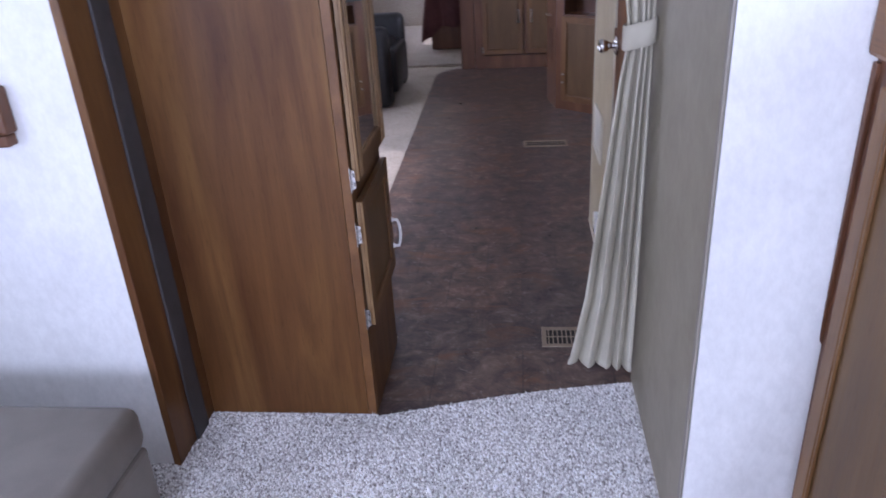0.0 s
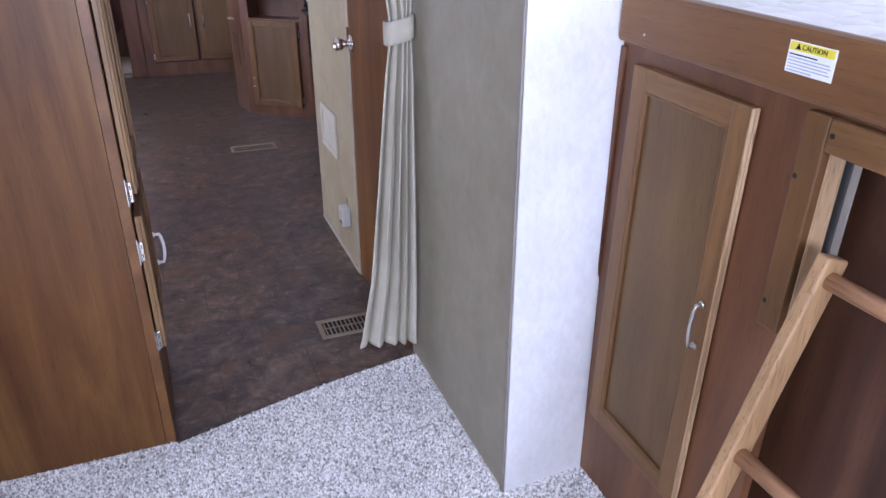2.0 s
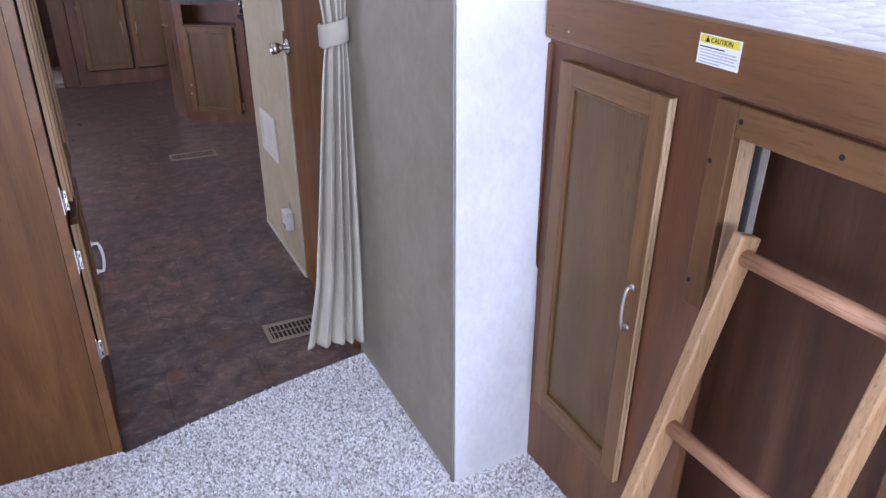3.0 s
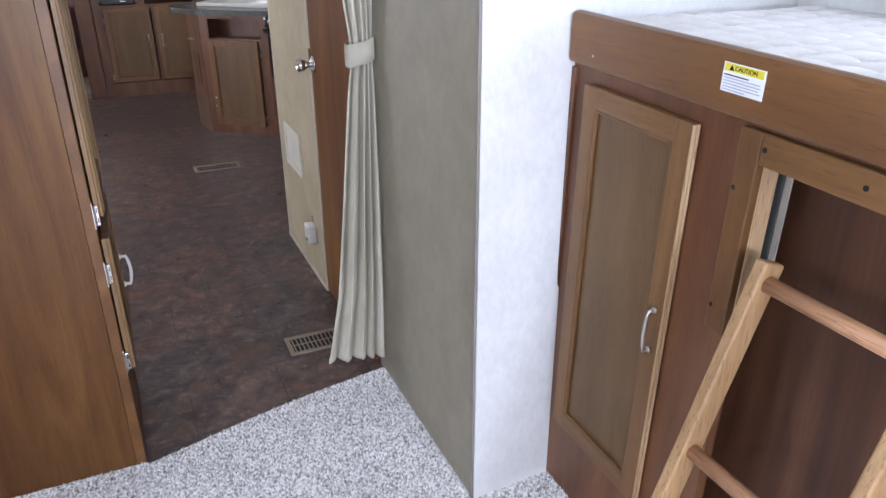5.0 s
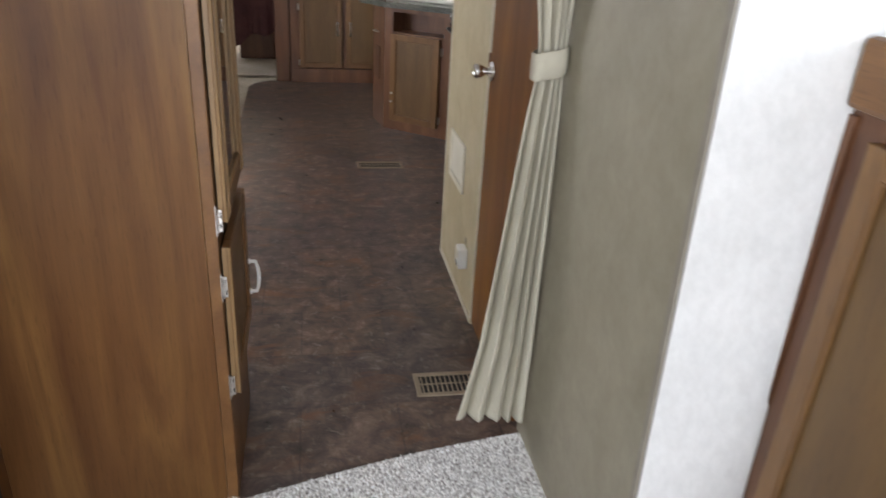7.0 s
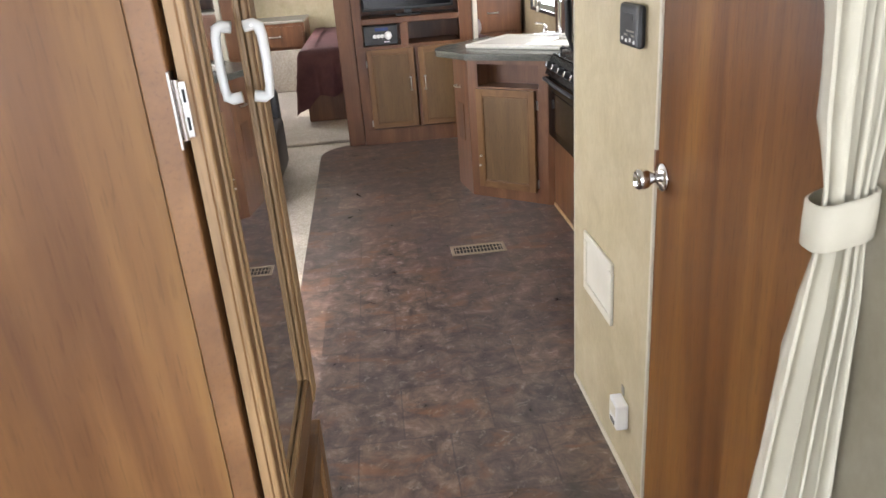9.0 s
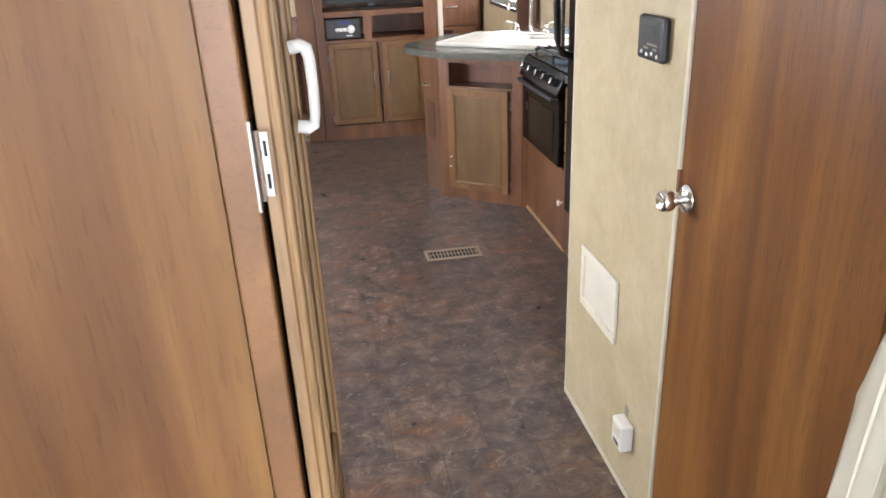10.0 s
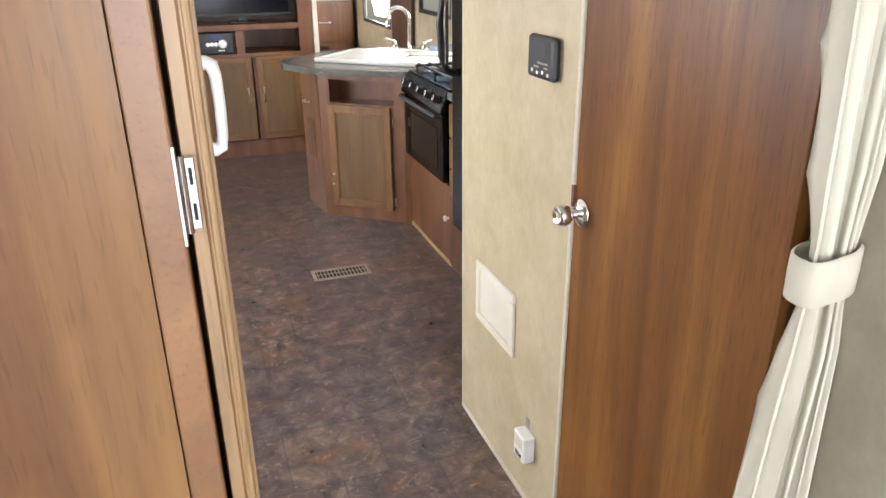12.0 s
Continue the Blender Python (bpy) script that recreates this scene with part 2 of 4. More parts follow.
M_CLOTH = blotched("curtain_cloth", (0.51, 0.47, 0.365), (0.60, 0.56, 0.445), 5, 0.85, 700, 0.25)
M_TAUPE = blotched("bench_vinyl", (0.18, 0.158, 0.134), (0.22, 0.195, 0.165), 8, 0.5, 260, 0.25)
M_LEATHER = blotched("black_leather", (0.012, 0.012, 0.013), (0.022, 0.022, 0.024), 8, 0.38, 180, 0.25)
M_BED = blotched("bedspread_cloth", (0.085, 0.028, 0.028), (0.13, 0.045, 0.042), 6, 0.8, 300, 0.3)
M_LINEN = blotched("pale_linen", (0.55, 0.46, 0.47), (0.65, 0.56, 0.57), 6, 0.85, 300, 0.3)
M_MATT = blotched("mattress_cloth", (0.66, 0.64, 0.60), (0.73, 0.71, 0.67), 14, 0.85, 500, 0.2)
M_GRANITE = blotched("granite_laminate", (0.03, 0.03, 0.027), (0.10, 0.10, 0.085), 160, 0.22, third=(0.26, 0.25, 0.21))
M_PAPER = blotched("sticker_paper", (0.78, 0.79, 0.8), (0.83, 0.84, 0.85), 30, 0.5)
M_YELLOW = blotched("sticker_yellow", (0.74, 0.62, 0.04), (0.8, 0.69, 0.06), 30, 0.5)
M_INK = blotched("ink", (0.004, 0.004, 0.004), (0.007, 0.007, 0.007), 30, 0.8)
M_PINK = blotched("print_grey", (0.40, 0.42, 0.48), (0.48, 0.50, 0.56), 30, 0.6)
M_BLUE = blotched("display_blue", (0.02, 0.035, 0.12), (0.03, 0.05, 0.16), 10, 0.25)
M_SCREEN = blotched("screen_glass", (0.006, 0.006, 0.007), (0.01, 0.01, 0.012), 4, 0.1)
M_STEELR = blotched("grey_channel", (0.05, 0.048, 0.043), (0.07, 0.067, 0.06), 20, 0.6)
M_SEAL = blotched("seal_rubber", (0.045, 0.042, 0.042), (0.065, 0.06, 0.06), 12, 0.6)
M_CORD = blotched("cord", (0.02, 0.02, 0.02), (0.03, 0.03, 0.03), 20, 0.5)


def mirror_glass():
    m, t, b = shader("mirror_glass", 0.015, 1.0, (0.82, 0.83, 0.82))
    n = node(t, "ShaderNodeTexNoise", Scale=3.0, Detail=3.0)
    t.links.new(coords(t), n.inputs["Vector"])
    r = t.nodes.new("ShaderNodeMapRange")
    r.inputs["To Min"].default_value, r.inputs["To Max"].default_value = 0.005, 0.03
    t.links.new(n.outputs["Fac"], r.inputs["Value"])
    t.links.new(r.outputs["Result"], b.inputs["Roughness"])
    return m


def vinyl_floor():
    """Sheet vinyl printed as slate tiles, brown with rust and grey clouds."""
    m, t, b = shader("slate_vinyl", 0.36)
    b.inputs["Specular IOR Level"].default_value = 0.5
    pos = coords(t)
    tiles = t.nodes.new("ShaderNodeTexBrick")
    tiles.offset, tiles.inputs["Scale"].default_value = 0.5, 1.0
    tiles.inputs["Color1"].default_value, tiles.inputs["Color2"].default_value = (0.2, 0.2, 0.2, 1), (0.8, 0.8, 0.8, 1)
    tiles.inputs["Mortar"].default_value = (0.05, 0.05, 0.05, 1)
    tiles.inputs["Mortar Size"].default_value, tiles.inputs["Bias"].default_value = 0.003, 0.0
    tiles.inputs["Brick Width"].default_value, tiles.inputs["Row Height"].default_value = 0.30, 0.30
    t.links.new(pos, tiles.inputs["Vector"])
    cloud = node(t, "ShaderNodeTexNoise", Scale=10.0, Detail=9.0, Roughness=0.74, Distortion=0.5)
    t.links.new(pos, cloud.inputs["Vector"])
    stone = ramp(t, cloud.outputs["Fac"], [(0.33, (0.024, 0.019, 0.0175)), (0.46, (0.078, 0.055, 0.047)), (0.56, (0.130, 0.088, 0.071)), (0.7, (0.25, 0.19, 0.158))])
    rust = node(t, "ShaderNodeTexNoise", Scale=4.2, Detail=5.0, Roughness=0.6, Distortion=0.7)
    t.links.new(coords(t, (1, 1.9, 1)), rust.inputs["Vector"])
    mask = ramp(t, rust.outputs["Fac"], [(0.54, (0, 0, 0)), (0.68, (0.8, 0.8, 0.8))])
    c = mix(t, stone, (0.16, 0.072, 0.032), mask)
    vein = node(t, "ShaderNodeTexNoise", Scale=24.0, Detail=7.0, Roughness=0.72, Distortion=0.6)
    t.links.new(pos, vein.inputs["Vector"])
    flecks = ramp(t, vein.outputs["Fac"], [(0.565, (0, 0, 0)), (0.72, (0.7, 0.7, 0.7))])
    c = mix(t, c, (0.33, 0.29, 0.265), flecks)
    tone = ramp(t, tiles.outputs["Color"], [(0.05, (0.72, 0.72, 0.74)), (0.2, (0.8, 0.83, 0.9)), (0.8, (1.3, 1.21, 1.1))])
    c = mix(t, c, tone, 0.85, "MULTIPLY")
    t.links.new(c, b.inputs["Base Color"])
    rr = t.nodes.new("ShaderNodeMapRange")
    rr.inputs["To Min"].default_value, rr.inputs["To Max"].default_value = 0.21, 0.40
    t.links.new(cloud.outputs["Fac"], rr.inputs["Value"])
    t.links.new(rr.outputs["Result"], b.inputs["Roughness"])
    bump(t, b, vein.outputs["Fac"], 0.22, 0.0015)
    return m


def carpet(name, a, b_, c_, scale=260.0):
    m, t, b = shader(name, 0.95)
    v = node(t, "ShaderNodeTexNoise", Scale=scale, Detail=2.0, Roughness=0.7)
    t.links.new(coords(t), v.inputs["Vector"])
    g = t.nodes.new("ShaderNodeNewGeometry")
    speck = ramp(t, v.outputs["Fac"], [(0.38, a), (0.5, b_), (0.62, c_)])
    each = ramp(t, g.outputs["Random Per Island"], [(0.0, (0.38, 0.35, 0.33)), (0.2, (0.75, 0.73, 0.72)), (0.42, (1.06, 1.06, 1.06)), (1.0, (1.32, 1.32, 1.32))])
    wear = node(t, "ShaderNodeTexNoise", Scale=3.0, Detail=3.0)
    t.links.new(coords(t), wear.inputs["Vector"])
    tone = ramp(t, wear.outputs["Fac"], [(0.35, (0.9, 0.9, 0.9)), (0.65, (1.06, 1.06, 1.06))])
    t.links.new(mix(t, mix(t, speck, each, 0.9, "MULTIPLY"), tone, 1.0, "MULTIPLY"), b.inputs["Base Color"])
    bump(t, b, v.outputs["Fac"], 0.6, 0.004)
    return m


M_MIRROR = mirror_glass()
M_VINYL = vinyl_floor()
M_CARPET = carpet("bunk_carpet", (0.48, 0.45, 0.42), (0.80, 0.78, 0.75), (0.97, 0.96, 0.94), 120.0)
M_TAN = carpet("tan_carpet", (0.30, 0.255, 0.2), (0.38, 0.33, 0.265), (0.46, 0.41, 0.34), 120.0)


def glass():
    m, t, b = shader("window_glass", 0.02, 0.0, (0.95, 0.97, 0.97))
    b.inputs["Transmission Weight"].default_value, b.inputs["IOR"].default_value = 1.0, 1.01
    return m


M_GLASS = glass()


# ---- structure ----
WX = 0.485
FX = -0.56          # edge of the vinyl along the slide
H = 2.0


def edge_y(x):
    """The seam between the bunk carpet and the vinyl."""
    s = (x + 0.285) / 0.785
    return 0.517 + 0.188 * s + 0.02 * math.sin(math.pi * s) * (1 if 0 < s < 1 else 0)


vinyl = [(FX, 1.0), (-0.31, 1.0), (-0.31, 0.51)] + [(x, edge_y(x)) for x in np.linspace(-0.2, 0.5, 8)] + [(0.5, 0.74), (1.7, 0.74), (1.7, 5.95), (-0.3, 5.88)]
vinyl += [(-0.63 + 0.30 * (1 - math.sin(a)), 5.88 - 0.33 * (1 - math.cos(a))) for a in np.linspace(0.1, math.pi / 2, 7)]
floor_hall = structure("floor_hall", prism(vinyl, -0.04, 0.0), M_VINYL, "dark brown slate-patterned sheet vinyl floor", "floor")
floor_lounge = structure("floor_lounge", boxes((-2.2, 1.9, 0.74, 9.6, -0.08, -0.004)), M_TAN, "tan carpeted floor of the lounge and front room", "floor")
floor_front = structure("floor_front", boxes((-2.2, 1.9, 6.0, 9.6, -0.004, 0.02), bevel=0.008), M_TAN, "slightly raised tan carpet of the front room", "floor")
seam = [(-0.9, 0.54), (-0.31, 0.54), (-0.3, 0.517)] + [(x, edge_y(x)) for x in np.linspace(-0.2, 0.5, 8)] + [(1.7, 0.725), (1.7, -2.8), (-1.5, -2.8), (-1.5, 0.54)]
floor_bunk = structure("floor_bunk", prism(seam[::-1], -0.05, 0.006), M_CARPET, "speckled grey looped carpet of the bunk room", "floor")


def tufts(name, x0, x1, y0, y1, keep, step, size, height, z, material, parent):
    """Carpet pile: short leaning four-sided tufts."""
    rng = np.random.default_rng(3)
    verts, faces = [], []
    for x in np.arange(x0, x1, step):
        for y in np.arange(y0, y1, step):
            px, py = x + rng.uniform(-0.4, 0.4) * step, y + rng.uniform(-0.4, 0.4) * step
            if not keep(px, py):
                continue
            a, s, h = rng.uniform(0, math.tau), size * rng.uniform(0.75, 1.25), height * rng.uniform(0.6, 1.2)
            lean = rng.uniform(-0.6, 0.6, 2) * size
            n = len(verts)
            for k in range(4):
                verts.append((px + s * math.cos(a + k * math.pi / 2), py + s * math.sin(a + k * math.pi / 2), z - 0.002))
            verts.append((px + lean[0], py + lean[1], z + h))
            faces += [(n + k, n + (k + 1) % 4, n + 4) for k in range(4)]
    data = bpy.data.meshes.new(name)
    data.from_pydata(verts, [], faces)
    data.materials.append(material)
    ob = new(name, data)
    ob.parent = parent
    return tagged(ob, "short speckled grey carpet pile", "", "", "stuff")


tufts("carpet_pile", -0.95, 0.76, -0.75, 0.78, lambda x, y: y < (edge_y(x) - 0.004 if x > -0.3 else 0.522) and not (x > 0.49 and y > -0.01), 0.0075, 0.0056, 0.009, 0.006, M_CARPET, floor_bunk)

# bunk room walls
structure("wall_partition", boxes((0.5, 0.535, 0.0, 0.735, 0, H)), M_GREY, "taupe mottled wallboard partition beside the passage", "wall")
structure("wall_bunk_end", prism([(0.502, -0.004), (1.75, 0.066), (1.75, 0.11), (0.536, 0.06), (0.536, 0.0), (0.502, 0.0)], 0, H), M_WHITE, "white wallboard at the end of the bunk", "wall")
structure("trim_corner", boxes((0.494, 0.5, -0.006, 0.012, 0.006, H), bevel=0.0015), M_CORNER, "thin taupe edge strip on the partition corner", "trim")
structure("wall_left_end", boxes((-1.6, -0.840, 0.28, 0.34, 0, H)), M_WHITE, "white wallboard beside the wardrobe", "wall")
structure("wall_bunk_left", boxes((-1.55, -1.5, -2.8, -1.5, 0, H), (-1.55, -1.5, -0.4, 0.3, 0, H), (-1.55, -1.5, -1.5, -0.4, 0, 1.0), (-1.55, -1.5, -1.5, -0.4, 1.7, H)), M_WHITE, "white wall with a window opening", "wall")
structure("wall_bunk_back", boxes((-1.55, -0.65, -2.85, -2.8, 0, H), (0.55, 1.8, -2.85, -2.8, 0, H), (-0.65, 0.55, -2.85, -2.8, 0, 0.92), (-0.65, 0.55, -2.85, -2.8, 1.58, H)), M_WHITE, "white wall behind the bunk room", "wall")
structure("wall_bunk_right", boxes((1.44, 1.49, -2.8, -1.4, 0, H), (1.44, 1.49, -0.12, 0.05, 0, H), (1.44, 1.49, -1.4, -0.12, 0, 1.36), (1.44, 1.49, -1.4, -0.12, 1.8, H)), M_WHITE, "white wall with a low bunk window", "wall")
# hall and lounge walls
structure("wall_bath_front", boxes((WX, WX + 0.035, 1.372, 2.05, 0, H), (WX + 0.035, 1.75, 2.015, 2.05, 0, H)), M_CREAM, "cream mottled wallboard beside the bathroom door", "wall")
structure("wall_over_door", boxes((WX, WX + 0.035, 0.745, 1.372, 1.93, H)), M_CREAM, "cream wallboard above the bathroom door", "wall")
structure("trim_jamb", boxes((WX - 0.004, WX + 0.03, 1.363, 1.375, 0, 1.93), bevel=0.002), M_TRIM, "pale strip along the door jamb", "trim")
structure("trim_wall_edge", boxes((WX - 0.003, WX + 0.037, 2.05, 2.056, 0, H), bevel=0.0015), M_TRIM, "pale strip along the wall edge", "trim")
structure("baseboard", boxes((WX - 0.006, WX, 1.376, 2.05, 0, 0.022), bevel=0.002), M_TRIM, "thin pale strip at the foot of the wall", "trim")
structure("wall_kitchen_side", boxes((1.75, 1.8, 0.05, 3.75, 0, H), (1.75, 1.8, 5.15, 5.65, 0, H), (1.75, 1.8, 6.5, 7.45, 0, H), (1.75, 1.8, 8.65, 9.6, 0, H), (1.75, 1.8, 3.75, 5.15, 0, 1.12), (1.75, 1.8, 3.75, 5.15, 1.78, H), (1.75, 1.8, 5.65, 6.5, 0, 0.98), (1.75, 1.8, 5.65, 6.5, 1.6, H), (1.75, 1.8, 7.45, 8.65, 0, 0.74), (1.75, 1.8, 7.45, 8.65, 1.4, H)), M_CREAM, "cream wall with windows behind the sink", "wall")
structure("wall_slide_side", boxes((-2.0, -1.95, 0.3, 2.2, 0, H), (-2.0, -1.95, 3.8, 7.55, 0, H), (-2.0, -1.95, 8.45, 9.6, 0, H), (-2.0, -1.95, 2.2, 3.8, 0, 0.95), (-2.0, -1.95, 2.2, 3.8, 1.75, H), (-2.0, -1.95, 7.55, 8.45, 0, 1.12), (-2.0, -1.95, 7.55, 8.45, 1.78, H)), M_CREAM, "cream wall of the slide-out with windows", "wall")
structure("wall_front", boxes((-2.0, 1.8, 9.55, 9.6, 0, H)), M_CREAM, "cream wall at the far end", "wall")
structure("wall_wardrobe_back", boxes((-2.0, -0.862, 0.34, 0.4, 0, H)), M_CREAM, "cream wall behind the wardrobe", "wall")
structure("ceiling", boxes((-2.0, 1.8, -2.85, 9.6, H, H + 0.05)), M_CEIL, "white ceiling board", "ceiling")


# ---- windows ----
def window(name, x, y0, y1, z0, z1, inward):
    """A framed pane in an opening of a side wall."""
    w = thing(name, (x, (y0 + y1) / 2, z0), "white-framed window with a clear pane", "window")
    w["kind"] = "structure"
    f, d = 0.035, 0.03 * inward
    part("window_frame", boxes((x, x + d, y0, y1, z0, z0 + f), (x, x + d, y0, y1, z1 - f, z1), (x, x + d, y0, y0 + f, z0 + f, z1 - f), (x, x + d, y1 - f, y1, z0 + f, z1 - f), bevel=0.004), M_BLACKM, w)
    pane = part("pane", boxes((x + d * 0.3, x + d * 0.5, y0 + f, y1 - f, z0 + f, z1 - f)), M_GLASS, w)
    pane.visible_shadow = False
    return w


window("window_1", -1.53, -1.5, -0.4, 1.0, 1.7, 1)
window("window_2", 1.47, -1.4, -0.12, 1.36, 1.8, -1)
structure("sill_bunk_window", boxes((1.385, 1.44, -1.42, -0.09, 1.318, 1.357), bevel=0.006), M_WPLAST, "pale ledge under the bunk window", "sill")
window("window_3", 1.78, 3.75, 5.15, 1.12, 1.78, -1)
window("window_4", -1.98, 2.2, 3.8, 0.95, 1.75, 1)
window("window_5", -1.98, 7.55, 8.45, 1.12, 1.78, 1)
window("window_6", 1.78, 7.45, 8.65, 0.74, 1.4, -1)
window("window_7", 1.78, 5.65, 6.5, 0.98, 1.6, -1)


# ---- shared fittings ----
def framed_door(name, parent, x, y0, y1, z0, z1, thick, stile, face, frame_mat=M_OAK, level_mat=M_OAKH, inset_mat=M_INSET, m=None, edge_mat=None):
    """A frame-and-panel door in the plane x, facing along face (-1 or 1). m turns it into another plane."""
    a, b = (x, x + thick) if face < 0 else (x - thick, x)
    front = a if face < 0 else b
    s = stile
    c = front - face * 0.009
    slab = boxes((min(c, c - face * 0.006), max(c, c - face * 0.006), y0 + s - 0.004, y1 - s + 0.004, z0 + s - 0.004, z1 - s + 0.004), m=m)
    door = part(name, slab, inset_mat, parent)
    part("stile", boxes((a, b, y0, y0 + s, z0, z1), bevel=0.003, m=m), frame_mat, door)
    part("stile", boxes((a, b, y1 - s, y1, z0, z1), bevel=0.003, m=m), frame_mat, door)
    part("rail", boxes((a + 0.0005, b - 0.0005, y0 + s - 0.001, y1 - s + 0.001, z0, z0 + s), bevel=0.002, m=m), level_mat, door)
    part("rail", boxes((a + 0.0005, b - 0.0005, y0 + s - 0.001, y1 - s + 0.001, z1 - s, z1), bevel=0.002, m=m), level_mat, door)
    # moulded bead round the panel
    i, o, w = front - face * 0.0085, front - face * 0.0015, 0.007
    lo, hi = min(i, o), max(i, o)
    part("bead", boxes((lo, hi, y0 + s, y0 + s + w, z0 + s, z1 - s), (lo, hi, y1 - s - w, y1 - s, z0 + s, z1 - s), (lo, hi, y0 + s + w, y1 - s - w, z0 + s, z0 + s + w),
                       (lo, hi, y0 + s + w, y1 - s - w, z1 - s - w, z1 - s), bevel=0.002, m=m), frame_mat if edge_mat is None else edge_mat, door)
    return door


def bow_handle(parent, a, b, out, r=0.0045, material=M_NICKEL, label="nickel bow handle", name="handle"):
    """A bow pull from foot a to foot b that stands off along out."""
    a, b, out = Vector(a), Vector(b), Vector(out)
    pts = [a, a + out * 0.75]
    for k in range(1, 8):
        s = k / 8
        pts.append(a.lerp(b, s) + out * (0.8 + 0.25 * math.sin(math.pi * s)))
    pts += [b + out * 0.75, b]
    bm = tube(pts, r, 8)
    for p in (a, b):
        rod(bm, p - out * 0.02, p + out * 0.22, r * 2.0, r * 1.5, 12)
    return part(name, bm, material, parent, label, True)


# ---- bunk ----
CX, RX = 0.742, 0.720          # face of the bunk base, face of its rail
OPEN0, OPEN1, OPENT = -0.967, -0.583, 1.116
bunk = thing("bunk_bed", (CX, -0.5, 0.006), "brown wood bunk base with cupboard door and open bay", "bunk bed")
part("front_panel", boxes((CX, CX + 0.02, OPEN1, 0.001, 0.006, 1.176), (CX, CX + 0.02, OPEN0, OPEN1, OPENT, 1.176), (CX, CX + 0.02, -2.3, OPEN0, 0.006, 1.176)), M_CAB, bunk)
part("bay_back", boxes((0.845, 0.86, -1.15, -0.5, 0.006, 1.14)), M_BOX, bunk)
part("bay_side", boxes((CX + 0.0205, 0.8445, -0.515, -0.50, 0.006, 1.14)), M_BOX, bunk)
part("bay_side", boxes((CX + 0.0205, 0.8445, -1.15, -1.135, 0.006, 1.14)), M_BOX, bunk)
part("deck", boxes((CX + 0.021, 1.435, -2.3, -0.008, 1.141, 1.165)), M_CAB, bunk)
part("stile", boxes((CX - 0.008, CX + 0.002, -0.016, 0.0, 0.008, 1.166), bevel=0.002), M_CAB, bunk)
rail_bm = boxes((RX, RX + 0.032, -2.3, 0.0, 1.177, 1.287), bevel=0.011)
rail = part("bunk_rail", rail_bm, M_RAIL, bunk, "rounded brown wood bunk rail")
cup = framed_door("cupboard_door", bunk, CX - 0.022, -0.424, -0.076, 0.236, 1.143, 0.021, 0.046, -1)
# moulded edge strips; the light on this side is put into their pale colour
part("edge_moulding", boxes((CX - 0.0215, CX - 0.0155, -0.4285, -0.4238, 0.237, 1.142), bevel=0.0012), M_EDGE, cup, "moulded door edge, coloured paler as if lit")
part("edge_moulding", boxes((CX - 0.0135, CX - 0.006, -0.4285, -0.4238, 0.237, 1.142), bevel=0.0012), M_EDGE, cup, "moulded door edge, coloured paler as if lit")
bow_handle(cup, (CX - 0.023, -0.403, 0.652), (CX - 0.023, -0.403, 0.748), (-0.019, 0, 0), 0.0042)
part("screw_plug", rod(bmesh.new(), (RX - 0.001, -0.098, 1.205), (RX + 0.004, -0.098, 1.205), 0.003, seg=10), M_NICKEL, rail)
# frame round the bay
bay = part("bay_frame", boxes((CX - 0.020, CX - 0.001, -0.582, -0.535, 0.786, 1.170), bevel=0.003), M_OAK, bunk, "oak frame with open screw holes")
part("head_rail", boxes((CX - 0.0195, CX - 0.001, -1.042, -0.5825, 1.116, 1.170), bevel=0.003), M_OAKH, bay)
part("frame_leg", boxes((CX - 0.020, CX - 0.001, -1.042, -0.967, 0.786, 1.1155), bevel=0.003), M_OAK, bay)
part("reveal", boxes((CX + 0.0005, CX + 0.032, -0.5845, -0.5835, 0.786, 1.116)), M_EDGE, bay, "pale inner reveal")
part("reveal_block", boxes((CX - 0.0015, CX + 0.034, -0.583, -0.567, 0.786, 1.116), bevel=0.002), M_EDGE, bay, "pale inner reveal")
part("channel", boxes((CX + 0.05, CX + 0.068, -0.585, -0.562, 0.9, 1.09), bevel=0.002), M_STEELR, bunk, "grey upright channel inside the bay")
part("channel_lip", boxes((CX + 0.05, CX + 0.053, -0.600, -0.5855, 0.9, 1.09), bevel=0.0008), M_CORNER, bunk, "paler lip of the channel")
# screw holes are solid black pegs, the shade inside painted as colour
for hy, hz in ((-0.542, 1.064), (-0.5435, 0.835), (-0.592, 1.144), (-0.78, 1.144), (-0.97, 1.144)):
    part("screw_hole", rod(bmesh.new(), (CX - 0.0206, hy, hz), (CX - 0.013, hy, hz), 0.0046, 0.0036, 12), M_INK, bay)

mattress_bm = bmesh.new()
NX, NY = 110, 320
grid = {}
for i in range(NX + 1):
    for j in range(NY + 1):
        x, y = 0.757 + 0.673 * i / NX, -2.25 + 2.235 * j / NY
        u, v = (0.57 * x + 0.82 * y) / 0.046, (0.82 * x - 0.57 * y) / 0.115
        q = abs(math.sin(math.pi * u)) * abs(math.sin(math.pi * (v + 0.5 * (math.floor(u) % 2)))) ** 0.6
        edge = min(i * 0.75, (NX - i) * 0.75, j * 0.6, (NY - j) * 0.6)
        z = 1.25 + 0.024 * q ** 0.5 - 0.05 * max(0, 1 - edge / 2.5) ** 2 + 0.004 * noise.noise((x * 9, y * 9, 0))
        grid[i, j] = mattress_bm.verts.new((x, y, z))
for i in range(NX):
    for j in range(NY):
        mattress_bm.faces.new((grid[i, j], grid[i + 1, j], grid[i + 1, j + 1], grid[i, j + 1]))
box(mattress_bm, 0.759, 1.428, -2.248, -0.017, 1.168, 1.2)
